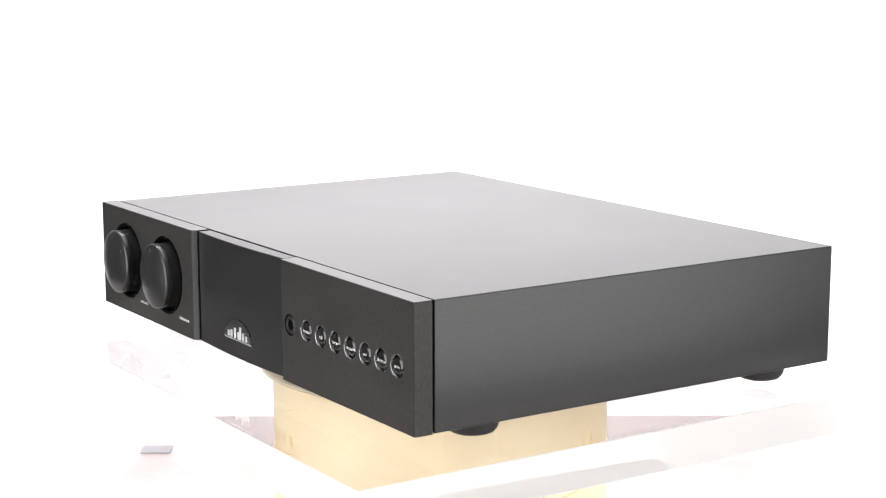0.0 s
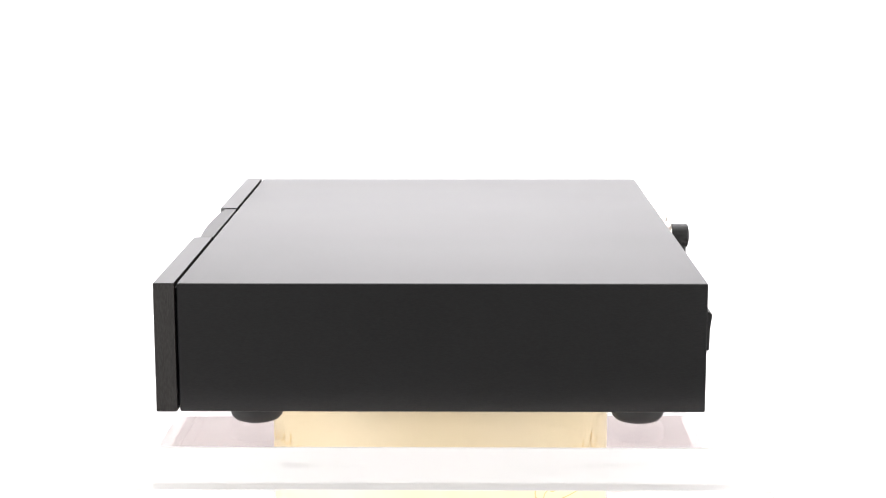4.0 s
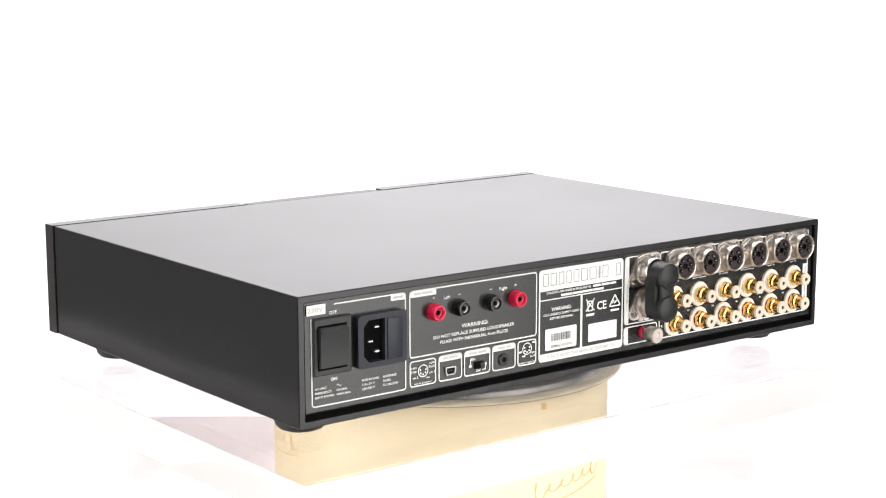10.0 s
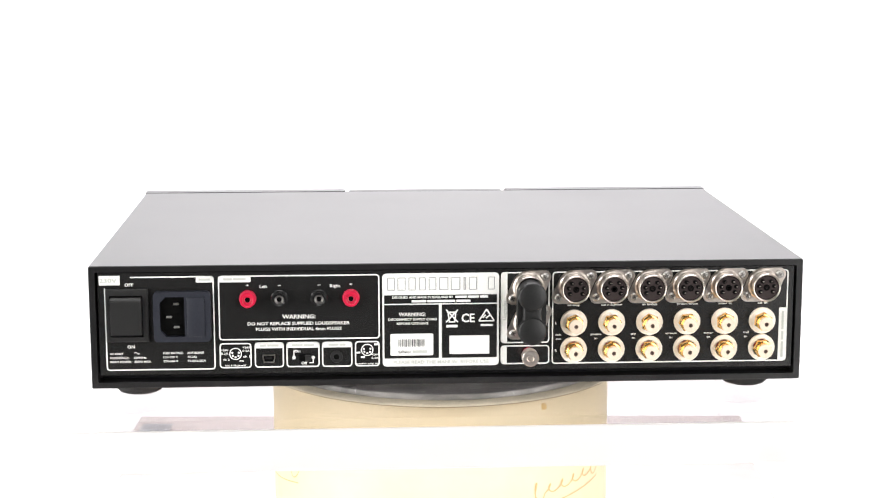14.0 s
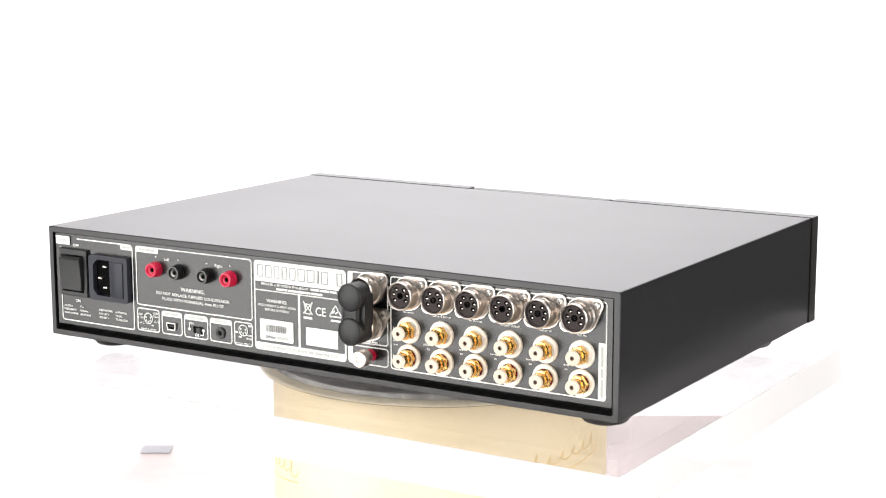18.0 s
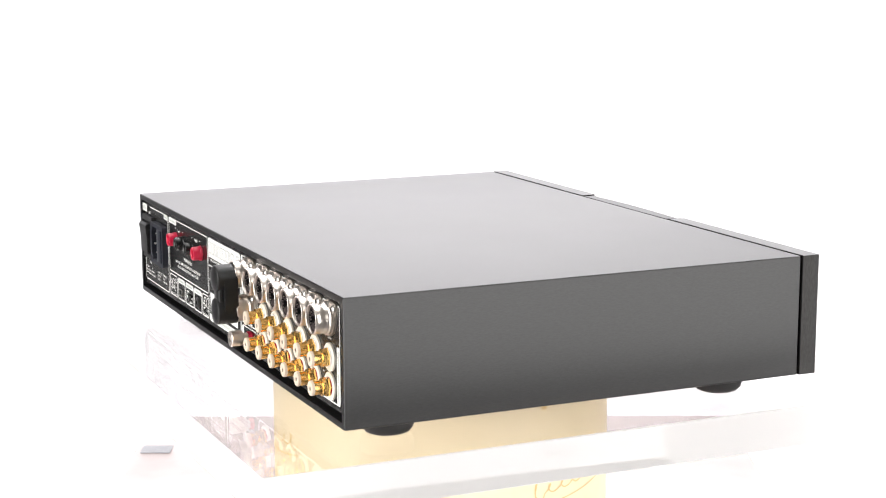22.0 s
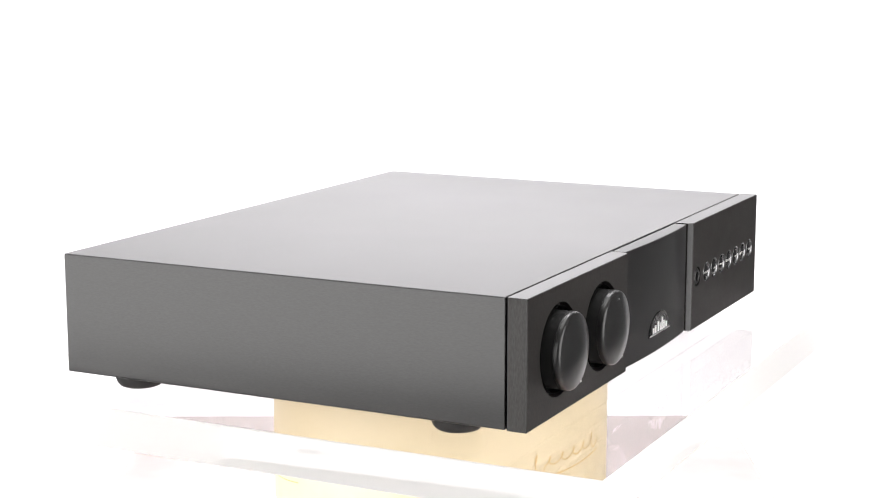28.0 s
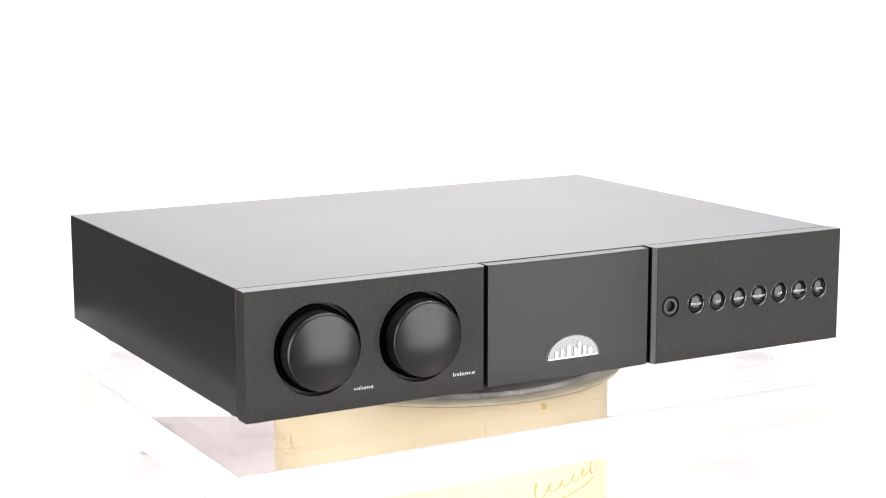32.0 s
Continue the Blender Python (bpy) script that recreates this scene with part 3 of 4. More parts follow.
def rear(amp):
    part("back_plate", box(-W2 + 0.0037, W2 - 0.0037, BACK - 0.013, BACK - 0.0118, FOOT + 0.0037, TOP - 0.0037), M_INNER, amp, "dark recess round the rear panel")
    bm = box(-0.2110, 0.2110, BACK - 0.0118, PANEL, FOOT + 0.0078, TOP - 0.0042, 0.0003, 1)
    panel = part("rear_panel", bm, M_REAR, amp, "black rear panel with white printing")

    def frame_line(x0, z0, x1, z1, r=0.0022, w=0.0008):
        part("frame_line", outline(x_(x0), z_(z0), x_(x1), z_(z1), r, w, PY), M_PRINT, panel)

    def patch(name, x0, z0, x1, z1, r=0.0006, mat=M_PRINT, lift=0.0, label=""):
        pts = round_rect(min(x_(x0), x_(x1)), min(z_(z0), z_(z1)), max(x_(x0), x_(x1)), max(z_(z0), z_(z1)), r)
        return part(name, flat(pts, PY + lift), mat, panel, label)

    def text(words, x, z, h, w=0.0, mat=M_PRINT, lift=0.0002):
        letters(words, "legend", mat, panel, (x_(x), PY + lift, z_(z)), h / 1000.0, w / 1000.0, True)

    def bars(x, z, h, w, mat=M_PRINT, n=5, lift=0.0002):
        # unreadable or private words: short bars with word gaps
        bm = bmesh.new()
        rnd = random.Random(int(abs(x * 10)) + int(z * 7) + n)
        cuts = [0.0] + sorted((i + rnd.uniform(-0.25, 0.25)) / n for i in range(1, n)) + [1.0]
        for a, b in zip(cuts, cuts[1:]):
            a, b = x_(x) + (0.5 - a) * x_(w) - 0.0003, x_(x) + (0.5 - b) * x_(w) + 0.0003
            flat([(b, z_(z - h / 2)), (a, z_(z - h / 2)), (a, z_(z + h / 2)), (b, z_(z + h / 2))], PY + lift, bm)
        part("print_bar", bm, mat, panel)

    # Frames and white fields of the printing.
    part("frame_line", outline(x_(207.7), z_(9.7), x_(142.0), z_(67.4), 0.0022, 0.0008, PY, None, (x_(192.0), z_(60.5))), M_PRINT, panel)
    frame_line(139.6, 27.6, 42.3, 67.4)
    frame_line(139.6, 10.3, 120.2, 25.9)
    frame_line(118.4, 10.4, 100.7, 26.1)
    frame_line(99.2, 10.4, 79.0, 26.1)
    frame_line(77.6, 10.3, 59.1, 26.0)
    frame_line(57.6, 10.3, 42.5, 26.1)
    frame_line(-31.4, 23.5, -61.3, 67.7)
    frame_line(-31.4, 10.4, -61.4, 22.2)
    frame_line(-62.8, 10.2, -208.2, 67.6)
    patch("print_field", 118.0, 22.4, 101.1, 25.7)
    patch("print_field", 98.8, 22.4, 79.4, 25.7)
    patch("print_field", 77.2, 22.4, 59.5, 25.6)
    patch("print_field", 152.8, 63.4, 142.4, 67.0)
    patch("print_field", 139.2, 63.3, 119.9, 67.0)
    patch("print_field", -31.8, 24.0, -35.4, 67.3)
    patch("print_field", -31.8, 10.8, -35.2, 21.8)
    patch("print_field", -203.0, 10.6, -207.8, 43.7)
    patch("voltage_label", 210.6, 62.4, 198.0, 68.2, 0.0004, M_WHITEPL, 0.0006, "small white paper voltage label")
    text("230V", 205, 65.3, 2.6, 10.5, M_GREYPRINT, 0.0009)
    patch("plaque", 40.7, 10.0, -30.3, 67.6, 0.0025)
    patch("plaque_field", 39.6, 49.0, -29.0, 54.2, 0.0003, M_REAR, 0.0002)
    patch("plaque_field", 39.6, 15.0, 6.4, 48.2, 0.0003, M_REAR, 0.0002)
    patch("plaque_field", 4.6, 15.0, -29.0, 48.2, 0.0003, M_REAR, 0.0002)
    # The model mark as plain thin outlines.
    bm = bmesh.new()
    for i, w in enumerate((4.4, 4.8, 4.2, 4.0, 4.4, 5.4, 5.6, 1.2, 4.8, 4.0)):
        xx = (35.4, 29.0, 22.6, 16.4, 10.2, 3.4, -3.8, -9.4, -14.4, -25.6)[i]
        outline(x_(xx - w / 2), z_(57.2), x_(xx + w / 2), z_(65.0), 0.0005, 0.00032, PY + 0.0003, bm)
    part("model_mark", bm, M_MARK, panel, "thin dark outlined shapes of a model mark")
    text("DESIGNED AND MADE IN ENGLAND BY", 16.2, 52.9, 1.4, 37.0, lift=0.0004)
    bars(-13.6, 52.9, 1.4, 20.5, n=3, lift=0.0004)
    bars(5.0, 50.4, 1.4, 36.4, n=3, lift=0.0004)
    text("WARNING:", 22.6, 42.4, 2.2, 16.4, lift=0.0005)
    text("DISCONNECT SUPPLY CORD", 22.4, 39.3, 1.4, 29.6, lift=0.0005)
    text("BEFORE OPENING", 22.4, 36.7, 1.4, 19.0, lift=0.0005)
    patch("serial_label", 36.0, 16.8, 9.8, 30.4, 0.001, M_PRINT, 0.0006)
    bm = bmesh.new()
    rnd = random.Random(4)
    xx = 31.0
    while xx > 15.0:
        ww = rnd.choice((0.3, 0.5, 0.8))
        flat([(x_(xx - ww), z_(22.4)), (x_(xx), z_(22.4)), (x_(xx), z_(27.0)), (x_(xx - ww), z_(27.0))], PY + 0.0009, bm)
        xx -= ww + rnd.choice((0.4, 0.6, 0.9))
    part("stripe_code", bm, M_MARK, panel)
    text("S/No:", 27.4, 19.2, 1.7, 7.6, M_MARK, 0.0009)
    bars(18.0, 19.2, 1.7, 9.4, M_GREYPRINT, 1, 0.0009)
    patch("blank_label", 0.0, 17.4, -24.5, 28.9, 0.0004, M_PRINT, 0.0006)
    text("PLEASE READ THE MANUAL BEFORE USE", 5, 12.6, 2.0, 58, M_GREYPRINT, 0.0003)
    text("CE", -11.4, 39.8, 5.2, 8.0, lift=0.0005)
    # crossed bin and triangle marks
    bm = bmesh.new()
    for x0, z0, x1, z1 in ((2.0, 45.0, -5.2, 37.2), (-5.2, 45.0, 2.0, 37.2), (0.8, 43.6, 0.0, 37.0), (-4.0, 43.6, -3.2, 37.0), (1.4, 43.4, -4.6, 43.4), (0.0, 37.4, -3.2, 37.4),
                           (-22.7, 45.0, -18.0, 37.8), (-22.7, 45.0, -27.4, 37.8), (-18.0, 37.8, -27.4, 37.8), (-20.4, 39.6, -22.2, 41.6), (-25.0, 41.6, -22.2, 39.4)):
        a, b = Vector((x_(x0), z_(z0))), Vector((x_(x1), z_(z1)))
        n = (b - a).normalized().orthogonal() * 0.00042
        flat([tuple(p) for p in (a + n, b + n, b - n, a - n)], PY + 0.0005, bm)
    flat([(x_(1.8), z_(34.0)), (x_(-5.0), z_(34.0)), (x_(-5.0), z_(35.6)), (x_(1.8), z_(35.6))], PY + 0.0005, bm)
    part("approval_marks", bm, M_PRINT, panel)
    bars(-22.8, 35.2, 1.3, 8, n=1, lift=0.0005)
    # Words.
    text("OFF", 192.8, 62.5, 1.9, 5.2)
    text("ON", 192.6, 24.4, 1.9, 4.4)
    for i, (a, b) in enumerate((("AC ONLY", ""), ("FREQUENCY:", "50/60Hz"), ("INPUT POWER:", "400VA MAX"))):
        w = (8.0, 11.4, 13.0)[i]
        text(a, 205.4 - w / 2, 20.2 - 2.5 * i, 1.3, w)
        if b:
            text(b, 191.0 - (7.4, 7.4, 10.0)[i] / 2, 20.2 - 2.5 * i, 1.3, (7.4, 7.4, 10.0)[i])
    bm = bmesh.new()
    for k in range(8):
        u0, u1 = k / 8, (k + 1) / 8
        p0, p1 = (190.8 - 3.2 * u0, 20.4 + 0.6 * math.sin(2 * math.pi * u0)), (190.8 - 3.2 * u1, 20.4 + 0.6 * math.sin(2 * math.pi * u1))
        flat([(x_(p0[0]), z_(p0[1] - 0.25)), (x_(p1[0]), z_(p1[1] - 0.25)), (x_(p1[0]), z_(p1[1] + 0.25)), (x_(p0[0]), z_(p0[1] + 0.25))], PY + 0.0002, bm)
    part("wave_mark", bm, M_PRINT, panel)
    for i, (a, b) in enumerate((("FUSE RATING:", "ANTISURGE"), ("110-120 V", "T6.3AL"), ("220-240 V", "T3.15AL/250V"))):
        wa, wb = (12.0, 8.8, 8.8)[i], (10.0, 6.0, 11.2)[i]
        text(a, 173.4 - wa / 2, 20.3 - 2.5 * i, 1.3, wa)
        text(b, 159.0 - wb / 2, 20.3 - 2.5 * i, 1.3, wb)
    for x, w in ((121.8, "+"), (102.7, "-"), (78.9, "-"), (59.6, "+")):
        text(w, x, 61.4, 1.6, 1.8)
    text("Left", 112.3, 60.6, 1.8, 4.6)
    text("Right", 69.2, 60.6, 1.8, 6.2)
    text("WARNING:", 91.3, 41.9, 2.4, 20.0)
    text("DO NOT REPLACE SUPPLIED LOUDSPEAKER", 91.4, 37.7, 1.9, 61.5)
    text("PLUGS WITH INDIVIDUAL 4mm PLUGS", 91.4, 34.3, 1.9, 51.5)
    letters("Upgrades", "legend", M_GREYPRINT, panel, (x_(-33.6), PY + 0.0002, z_(44.0)), 0.0022, 0.0118, True, upright=True)
    for x, w, n in ((109.5, 12.0, 2), (89.1, 14.0, 2), (68.4, 11.0, 2), (147.6, 7.5, 1), (129.6, 14.0, 2)):
        bars(x, 65.2 if x > 125 else 24.1, 1.3, w, M_GREYPRINT, n)
    bm = bmesh.new()
    for z0, z1 in ((12.5, 22.5), (23.6, 29.0), (30.0, 41.5)):
        flat([(x_(-206.1), z_(z0)), (x_(-204.7), z_(z0)), (x_(-204.7), z_(z1)), (x_(-206.1), z_(z1))], PY + 0.0002, bm)
    part("print_bar", bm, M_GREYPRINT, panel)
    text("aux in & power", 129.9, 12.2, 1.1, 13.0)
    text("power amp in", 50.1, 12.2, 1.1, 12.6)
    text("On", 92.5, 20.4, 1.6, 3.6)
    text("Off", 88.4, 13.0, 1.6, 3.6)
    text("L", -65.4, 35.9, 1.6)
    text("R", -65.4, 18.6, 1.6)
    for i, (a, b) in enumerate((("sub", "out"), ("phono", "in"), ("av", "in"), ("stream", "in"), ("tuner", "in"), ("cd", "in"))):
        x = -66.7 - 23.2 * i
        text(a, x, 28.6, 1.2, {"phono": 6.4, "stream": 7.0, "tuner": 6.0}.get(a, 3.4))
        text(b, x, 26.0, 1.2, 3.0 if b == "out" else 1.8)
    for i, (a, w) in enumerate((("bi-amp", 7.5), ("aux in & power", 13), ("av in/out", 9), ("stream in/out", 13), ("tuner in", 8), ("cd in", 6))):
        text(a, -76.2 - 23.25 * i, 46.9, 1.2, w)
    bars(-49, 25.2, 1.2, 10, n=2)
    # Small round pin diagrams.
    for cx, cz in ((129.9, 19.2), (50.1, 20.6)):
        bm = bmesh.new()
        o, i2 = circle_pts(x_(cx), z_(cz), 0.0038, 28), circle_pts(x_(cx), z_(cz), 0.0032, 28)
        ov, iv = [bm.verts.new((x, PY + 0.0002, z)) for x, z in o], [bm.verts.new((x, PY + 0.0002, z)) for x, z in i2]
        for k in range(28):
            bm.faces.new((ov[k], ov[(k + 1) % 28], iv[(k + 1) % 28], iv[k]))
        for a in (-20, 35, 90, 145, 200):
            flat(circle_pts(x_(cx) + 0.0021 * math.cos(radians(a)), z_(cz) - 0.0021 * math.sin(radians(a)), 0.00065, 8), PY + 0.0002, bm)
        part("pin_diagram", bm, M_PRINT, panel)
        if cx > 100:
            for word, dx, dz, w in (("+24V", 6.6, 2.4, 4.6), ("0.2A", 6.6, 0.2, 4.4), ("ch 2", 5.6, -3.4, 3.8), ("+24V", -6.6, 4.0, 4.6), ("0.2A", -6.4, 1.9, 4.4), ("ch 1", -6.6, -1.6, 4.0), ("-ve", -3.4, -4.2, 2.8)):
                text(word, cx + dx, cz + dz, 1.35, w)
        else:
            for word, dx, dz, w in (("+24V", -4.8, -2.9, 4.6), ("0.2A", -4.8, -5.0, 4.4)):
                text(word, cx + dx, cz + dz, 1.3, w)
            for dx, dz in ((-5.4, 3.4), (5.4, -1.6), (2.6, -4.4)):
                bars(cx + dx, cz + dz, 1.1, 3.0, n=1)
    for dx in (94.6, 83.0):
        part("pointer_dot", flat(circle_pts(x_(dx), z_(16.4), 0.0011, 14), PY + 0.0002), M_PRINT, panel)
    bm = bmesh.new()
    for x0, z0, x1, z1 in ((94.9, 16.4, 94.3, 21.0), (94.9, 20.4, 92.0, 21.0 - 0.05), (83.3, 12.8, 82.7, 16.4), (85.4, 12.8, 83.3, 13.4)):
        flat([(x_(x0), z_(z0)), (x_(x1), z_(z0)), (x_(x1), z_(z1)), (x_(x0), z_(z1))], PY + 0.0002, bm)
    part("pointer_line", bm, M_PRINT, panel)

    # Rocker switch.
    bm = bmesh.new()
    loops = []
    for x0, x1, z0, z1, y in ((181.6, 206.8, 27.7, 60.1, 0.0), (181.6, 206.8, 27.7, 60.1, 0.0020), (182.1, 206.3, 28.2, 59.6, 0.0025), (184.7, 204.6, 30.7, 56.2, 0.0025), (184.9, 204.4, 30.9, 56.0, 0.0002)):
        loops.append([bm.verts.new((x_(x), PANEL + y, z_(z))) for x, z in ((x0, z0), (x1, z0), (x1, z1), (x0, z1))])
    for p, q in zip(loops, loops[1:]):
        for i in range(4):
            bm.faces.new((p[i], p[(i + 1) % 4], q[(i + 1) % 4], q[i]))
    bm.faces.new(loops[-1])
    sw = part("power_switch", bm, M_BLACKPL, amp, "black rocker power switch", 20)
    # Flat near-black sheet: painted shade round the rocker.
    part("switch_well", flat([(x_(x), z_(z)) for x, z in ((185.0, 31.0), (204.3, 31.0), (204.3, 55.9), (185.0, 55.9))], PANEL + 0.0004), M_VOID, sw)
    bm = prism([(PANEL + 0.0006, z_(32.0)), (PANEL + 0.0048, z_(32.4)), (PANEL + 0.0050, z_(44)), (PANEL + 0.0062, z_(53.6)), (PANEL + 0.0042, z_(55.2)), (PANEL + 0.0006, z_(55.2))], x_(185.3), x_(204.1))
    for v in bm.verts:
        v.co = Vector((v.co.y, v.co.x, v.co.z))
    bmesh.ops.bevel(bm, geom=list(bm.edges), offset=0.0004, segments=2, affect="EDGES")
    part("rocker", bm, M_BLACKPL, sw, "", 30)
    # Mains inlet with fuse drawer.
    inlet_bm = bmesh.new()
    x0, x1, z0, z1 = x_(144.1), x_(178.3), z_(27.8), z_(58.5)
    hole = [(x_(159.7), z_(31.0)), (x_(171.0), z_(31.0)), (x_(174.5), z_(35.0)), (x_(174.5), z_(51.5)), (x_(171.0), z_(55.4)), (x_(159.7), z_(55.4))]
    ymax, ymin = PANEL + 0.0042, PANEL - 0.0015
    outer = [(x0, z0), (x1, z0), (x1, (z0 + z1) / 2 - 0.006), (x1, (z0 + z1) / 2 + 0.006), (x1, z1), (x0, z1)]
    hv = [inlet_bm.verts.new((x, ymax, z)) for x, z in hole]
    ov = [inlet_bm.verts.new((x, ymax, z)) for x, z in outer]
    bv = [inlet_bm.verts.new((x, PANEL, z)) for x, z in outer]
    lv = [inlet_bm.verts.new((x, ymin, z)) for x, z in hole]
    for i in range(6):
        j = (i + 1) % 6
        inlet_bm.faces.new((hv[i], hv[j], ov[j], ov[i]))
        inlet_bm.faces.new((ov[i], ov[j], bv[j], bv[i]))
        inlet_bm.faces.new((hv[i], hv[j], lv[j], lv[i]))
    inlet_bm.faces.new(lv)
    corners = [e for e in inlet_bm.edges if abs(e.verts[0].co.y - e.verts[1].co.y) > 0.003 and {round(e.verts[0].co.x, 5)} <= {round(x0, 5), round(x1, 5)} and {round(e.verts[0].co.z, 5)} <= {round(z0, 5), round(z1, 5)}]
    bmesh.ops.bevel(inlet_bm, geom=corners, offset=0.0026, segments=4, profile=0.5, affect="EDGES")
    inlet = part("mains_inlet", inlet_bm, M_NAVYPL, amp, "blue-black mains inlet with fuse drawer", 30)
    # Shallow socket; its depth shade is put in by a near-black lining.
    part("socket_lining", prism([(a + (0.0003 if a < x_(165) else -0.0003), b + (0.0003 if b < z_(43) else -0.0003)) for a, b in hole], PANEL - 0.0013, PANEL + 0.0006), M_VOID, inlet)
    part("fuse_drawer", box(x_(147.7), x_(158.2), PANEL + 0.0038, PANEL + 0.0050, z_(31.0), z_(55.0), 0.0004), M_NAVYPL, inlet)
    for px, pz in ((164.8, 50.8), (169.2, 42.9), (164.8, 36.7)):
        part("pin", box(x_(px - 1.7), x_(px + 1.7), PANEL - 0.001, PANEL + 0.0034, z_(pz - 0.55), z_(pz + 0.55), 0.0002, 1), M_STEEL, inlet)
    # Speaker sockets.
    tube = [(0.0052, 0), (0.0052, 0.0011), (0.0048, 0.0015), (0.0047, 0.0056), (0.0044, 0.0062), (0.0036, 0.0062), (0.0030, 0.0056), (0.0029, 0.001), (0, 0.001)]
    core = mesh_from(lathe([(0.0029, 0.0), (0.0029, 0.0048), (0.0026, 0.0050), (0.0017, 0.0047), (0.0015, 0.0012), (0, 0.0012)], "y", n=24), "contact", M_DARKSTEEL, 35)
    redcore = core.copy()
    redcore.materials[0] = M_REDPL
    bore = mesh_from(lathe([(0.00148, 0.0012), (0.00148, 0.0040), (0, 0.0038)], "y", n=20), "bore", M_VOID, 35)
    dark = mesh_from(lathe(tube, "y", n=32), "speaker_socket", M_GLOSSPL, 35)
    red = mesh_from(lathe(tube, "y", n=32), "speaker_socket", M_REDPL, 35)
    for x, me, lab in ((121.8, red, "red speaker socket"), (102.8, dark, "black speaker socket"), (78.9, dark, "black speaker socket"), (59.6, red, "red speaker socket")):
        s = share("speaker_socket", me, amp, pose(x_(x), PANEL, z_(53.2)))
        tagged(s, lab)
        share("contact", redcore if me is red else core, s)
        share("bore", bore, s)
    # Small ports.
    def port_shape(d):
        return [(x_(x), z_(z)) for x, z in ((106.0 + d, 18.6 - d), (113.6 - d, 18.6 - d), (113.6 - d, 16.2), (112.9 - d, 13.7 + d), (106.7 + d, 13.7 + d), (106.0 + d, 16.2))]
    bm = bmesh.new()
    rows = [[bm.verts.new((x, PANEL + y, z)) for x, z in port_shape(d)] for d, y in ((0, 0), (0, 0.0013), (0.55, 0.0013), (0.6, -0.0002))]
    for p, q in zip(rows, rows[1:]):
        for i in range(6):
            bm.faces.new((p[i], p[(i + 1) % 6], q[(i + 1) % 6], q[i]))
    usb = part("usb_port", bm, M_STEEL, amp, "small metal-rimmed port")
    # Near-black sheet painted as the shaded inside of the port.
    part("port_opening", flat(port_shape(0.6), PY + 0.0003), M_VOID, usb)
    part("port_tongue", box(x_(107.8), x_(111.8), PANEL, PANEL + 0.0009, z_(15.9), z_(16.7)), M_BLACKPL, usb)
    slide = part("slide_switch", box(x_(84.2), x_(91.4), PANEL, PANEL + 0.0006, z_(14.2), z_(18.4)), M_VOID, amp, "black slide switch")
    part("slider", box(x_(84.5), x_(87.8), PANEL + 0.0004, PANEL + 0.0022, z_(14.5), z_(18.1), 0.0002, 1), M_BLACKPL, slide)
    jack = part("remote_jack", lathe([(0.0016, -0.001), (0.0017, 0.0012), (0.0034, 0.0012), (0.0038, 0.0006), (0.0038, 0)], "y", (x_(68.8), PANEL, z_(16.6)), 28), M_BLACKPL, amp, "black mini jack socket")
    # Near-black disc laid on the panel as the dark of the jack's hole.
    part("jack_hole", flat(circle_pts(x_(68.8), z_(16.6), 0.0021, 20), PY + 0.0006), M_VOID, jack)
    sockets(amp)


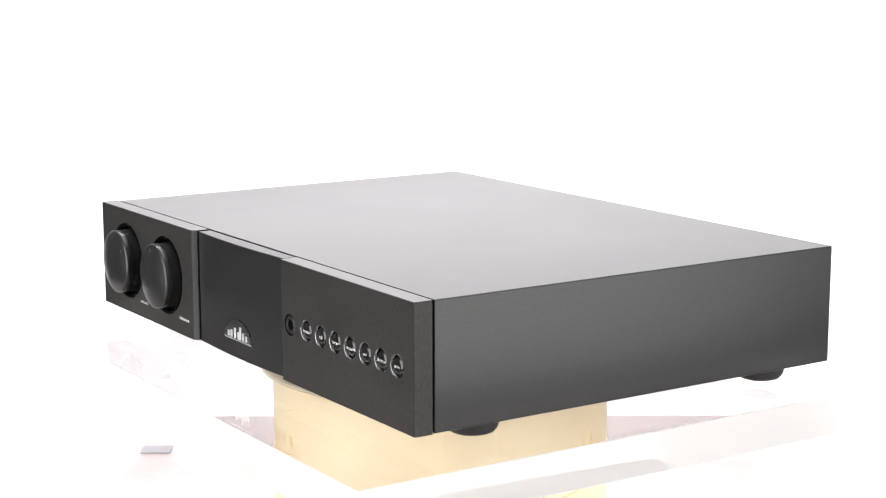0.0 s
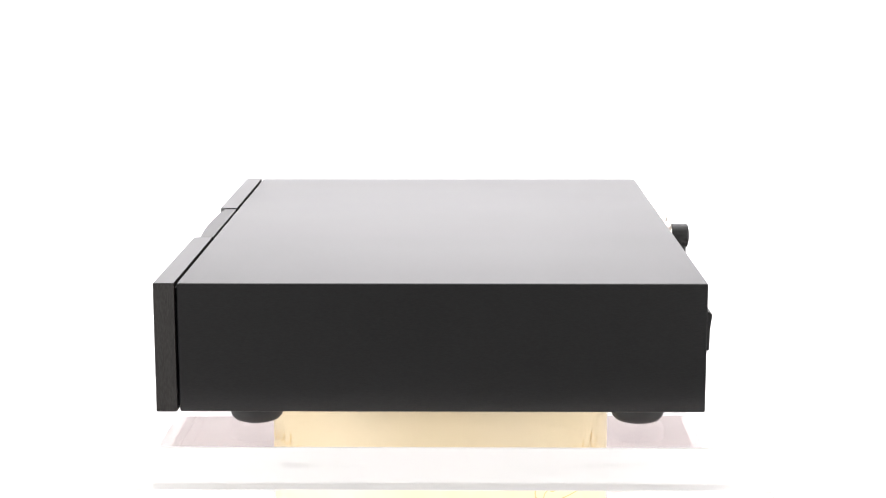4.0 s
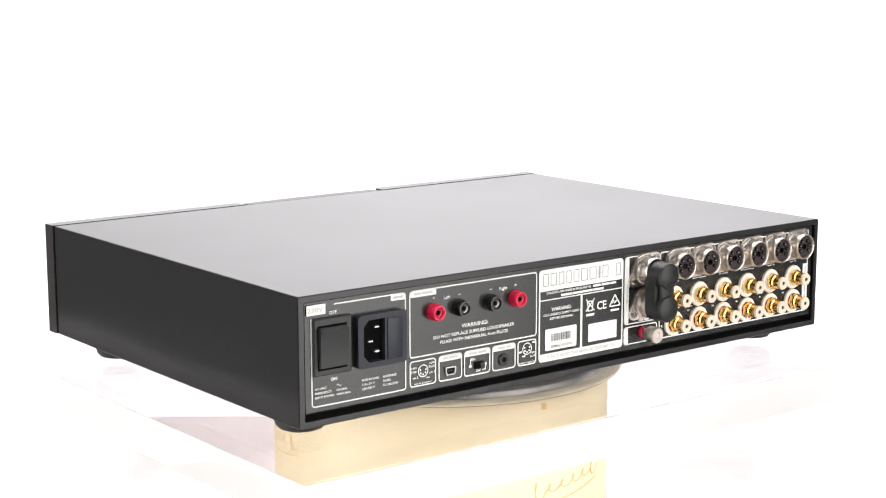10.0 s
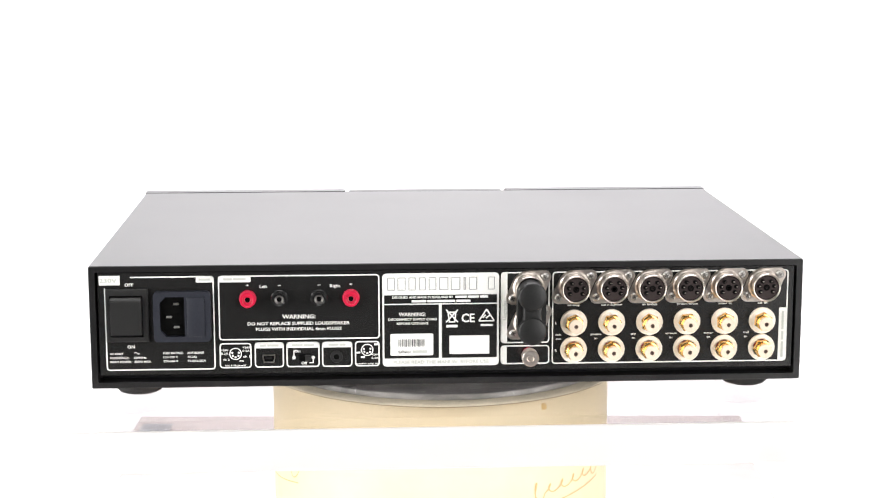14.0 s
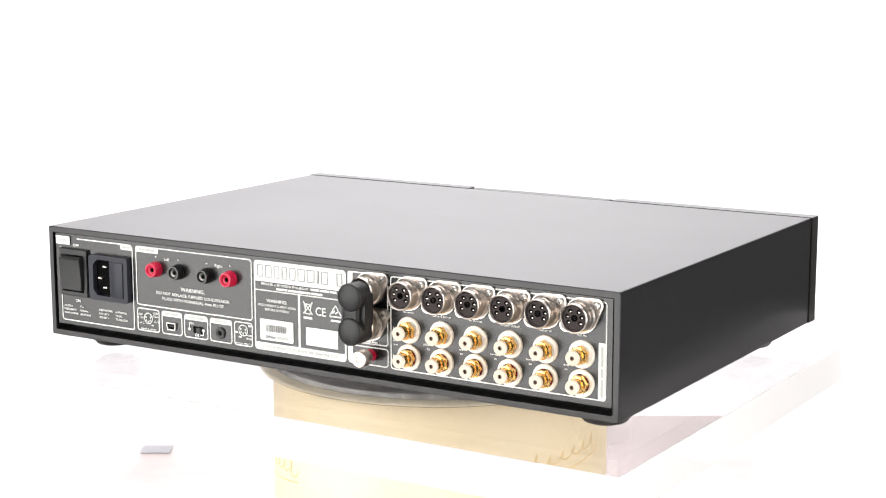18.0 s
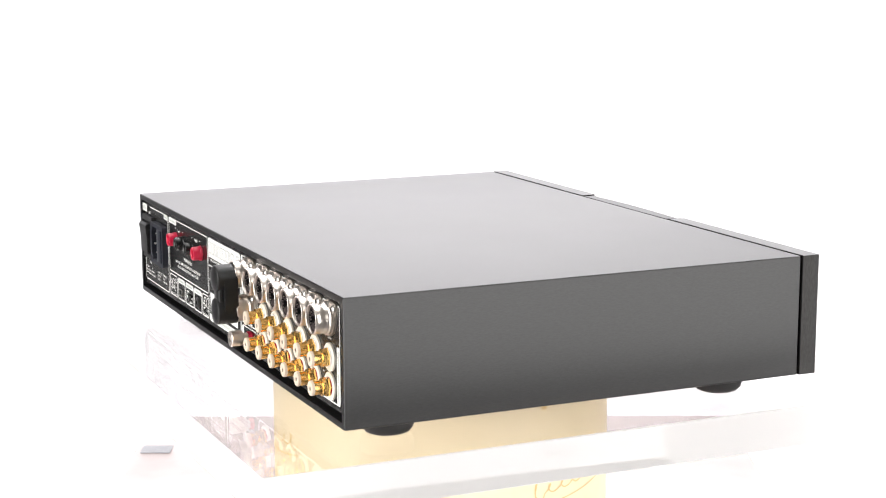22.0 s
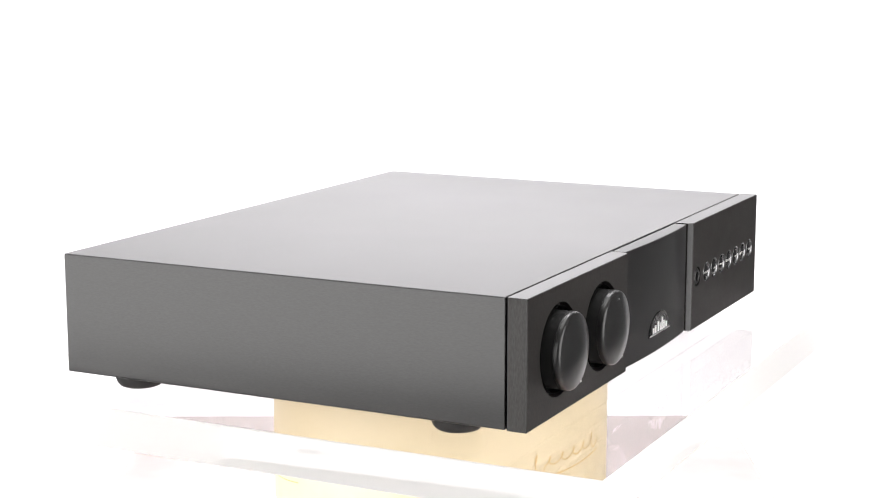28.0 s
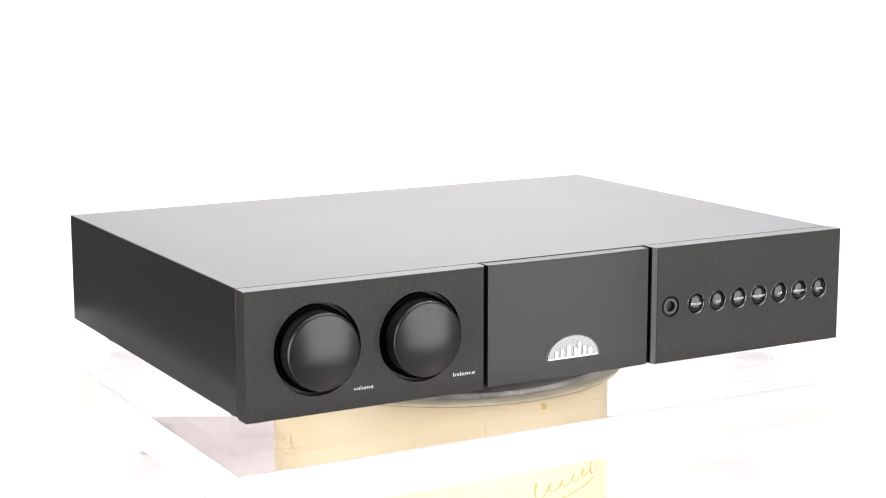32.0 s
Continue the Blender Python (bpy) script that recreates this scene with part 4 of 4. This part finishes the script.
def sockets(amp):
    # Round multi-pin sockets: nickel flange and barrel, dark insert with pins, two screws.
    hull = hull2d(circle_pts(0, 0, 0.0103, 32) + circle_pts(0.0098, -0.0066, 0.0039) + circle_pts(-0.0098, 0.0066, 0.0039))
    flange = mesh_from(prism(hull, 0, 0.0016), "flange", M_NICKEL, 35)
    barrel = mesh_from(lathe([(0.0096, 0.0016), (0.0096, 0.0030), (0.0088, 0.0037), (0.0085, 0.0050), (0.0085, 0.0066), (0.0087, 0.0071), (0.0087, 0.0106), (0.0085, 0.0113), (0.0082, 0.0116), (0.0079, 0.0115), (0.0076, 0.0111), (0.0075, 0.0080)], "y", n=44), "barrel", M_NICKEL, 35)
    core = mesh_from(lathe([(0.0076, 0.006), (0.0076, 0.0096), (0.0070, 0.0101), (0.0067, 0.0101), (0.0065, 0.0098), (0.0, 0.0098)], "y", n=32), "insert", M_INSERT, 35)
    pin = mesh_from(lathe([(0.0013, 0.0097), (0.0013, 0.0101), (0.0009, 0.0101), (0.0008, 0.0099), (0, 0.0099)], "y", n=10), "pin_hole", M_VOID, 35)
    contact = mesh_from(box(-0.0010, -0.0001, 0.0097, 0.0104, -0.0004, 0.0001), "contact", M_NICKEL, 35)
    slot = bmesh.new()
    box(-0.0014, 0.0014, 0.0031, 0.0036, -0.0003, 0.0003, 0, 1, slot)
    box(-0.0003, 0.0003, 0.0031, 0.00361, -0.0014, 0.0014, 0, 1, slot)
    slot = mesh_from(slot, "screw_slot", M_DARKSTEEL, 35)
    hub = mesh_from(lathe([(0.0019, 0.0097), (0.0019, 0.0104), (0.0012, 0.0104), (0.0011, 0.0098), (0, 0.0098)], "y", n=16), "key", M_VOID, 35)
    screw = mesh_from(lathe([(0.0024, 0.0014), (0.0024, 0.0024), (0.0016, 0.0032), (0, 0.0034)], "y", n=20), "screw", M_STEEL, 35)
    places = [(-76.2 - 23.25 * i, 58.3) for i in range(6)] + [(-48.2, 58.2), (-48.8, 36.6)]
    for x, z in places:
        s = share("multipin_socket", flange, amp, pose(x_(x), PANEL, z_(z)))
        tagged(s, "nickel-plated round multi-pin socket")
        share("barrel", barrel, s)
        share("insert", core, s)
        for a in (10, 55, 125, 170, 215, 325):
            place = pose(0.0046 * math.cos(radians(a)), 0, 0.0046 * math.sin(radians(a)))
            share("pin_hole", pin, s, place)
            share("contact", contact, s, place)
        share("key", hub, s)
        for sx, sz in ((0.0098, -0.0066), (-0.0098, 0.0066)):
            share("screw_slot", slot, share("screw", screw, s, pose(sx, 0, sz, 0, 27, 0)))
    # Gold phono sockets in two rows.
    washer = mesh_from(lathe([(0, 0), (0.0082, 0), (0.0082, 0.0010), (0.0078, 0.0015), (0.0056, 0.0015)], "y", n=36), "phono_socket", M_WASHER, 35)
    redwash = mesh_from(lathe([(0.0050, 0.0012), (0.0050, 0.0018), (0.0046, 0.0018)], "y", n=30), "insulator", M_REDPL, 35)
    palewash = mesh_from(lathe([(0.0060, 0.0012), (0.0060, 0.0022), (0.005, 0.0022)], "y", n=30), "insulator", M_WHITEPL, 35)
    nut = mesh_from(lathe([(0.0050, 0.0018), (0.0056, 0.0018), (0.0058, 0.0024), (0.0058, 0.0040), (0.0054, 0.0046), (0.0042, 0.0046)], "y", n=6), "nut", M_GOLD, 20)
    tube = mesh_from(lathe([(0.0050, 0.0044), (0.0050, 0.0060), (0.0041, 0.0064), (0.0042, 0.0110)], "y", n=32), "barrel", M_GOLD, 35)
    tip = mesh_from(lathe([(0.0041, 0.0108), (0.0043, 0.0110), (0.0043, 0.0121), (0.0041, 0.0126), (0.0014, 0.0127), (0.0012, 0.0122)], "y", n=28), "insulating_core", M_TIP, 35)
    bore = mesh_from(lathe([(0.0012, 0.0123), (0.0012, 0.0108), (0, 0.0108)], "y", n=16), "bore", M_BORE, 35)
    rnd = random.Random(7)
    for row, z in ((0, 35.8), (1, 19.0)):
        for i in range(6):
            s = share("phono_socket", washer, amp, pose(x_(-76.2 - 23.28 * i), PANEL, z_(z)))
            tagged(s, "gold-plated phono socket on a pale washer")
            share("insulator", redwash if row else palewash, s)
            share("nut", nut, s, pose(0, 0, 0, 0, rnd.uniform(0, 60), 0))
            share("barrel", tube, s)
            share("insulating_core", tip, s)
            share("bore", bore, s)
    # Earth post with a red collar.
    post = part("earth_post", lathe([(0.0030, 0.0), (0.0030, 0.0060), (0.0048, 0.0062), (0.0051, 0.0068), (0.0051, 0.0134), (0.0046, 0.0140), (0.0022, 0.0140), (0.0018, 0.0131), (0, 0.0131)], "y", (x_(-48.5), PANEL, z_(17.0)), 36), M_NICKEL, amp, "knurled nickel earth post")
    part("collar", lathe([(0.0037, 0.0), (0.0037, 0.0020), (0.0034, 0.0026), (0.002, 0.0026)], "y", (x_(-48.5), PANEL, z_(17.0)), 30), M_REDPL, post, "red collar")
    # Link plug that bridges the two upper sockets.
    cx, zu, zl, r = x_(-48.5), z_(56.6), z_(35.6), 0.0085
    bm = bmesh.new()
    shape = hull2d(circle_pts(cx, zu, r, 28) + circle_pts(cx, zl, r, 28))
    prism(shape, PANEL + 0.0102, PANEL + 0.0190, bm)
    dome = [(r, 0.0188), (r, 0.0222)] + [(r - 0.0014 + 0.0014 * math.cos(radians(15 * k)), 0.0222 + 0.0014 * math.sin(radians(15 * k))) for k in range(1, 6)] + [(r * 0.5, 0.0243), (0, 0.0245)]
    for z in (zu, zl):
        lathe(dome, "y", (cx, PANEL, z), 32, 1, bm)
    box(cx - 0.0056, cx + 0.0056, PANEL + 0.0180, PANEL + 0.0222, zl, zu, 0.0016, 3, bm)
    part("link_plug", bm, M_PLUG, amp, "black rubbery link plug bridging two sockets", 40)


def amplifier():
    amp = thing("amplifier", "black anodised stereo amplifier with two round knobs", "amplifier", pose(0.0025, -0.0022, PLATE_TOP))
    body(amp)
    front(amp)
    rear(amp)
    return amp


setting()
table()
drum()
DISC = disc()
PLATE = plate()
AMP = amplifier()


def motions():
    times = [float(i) for i in range(33)]
    walk(AMP, [(t, pose(0, 0, 0, 0, 0, turn(t) + drift(t)) @ pose(0.0025, -0.0022, PLATE_TOP)) for t in times])
    walk(PLATE, [(t, pose(0, 0, DISC_TOP, 0, 0, turn(t) + drift(t))) for t in times])
    walk(DISC, [(t, pose(0, 0, DISC_TOP - 0.0042, 0, 0, turn(t) + drift(t))) for t in times])


motions()
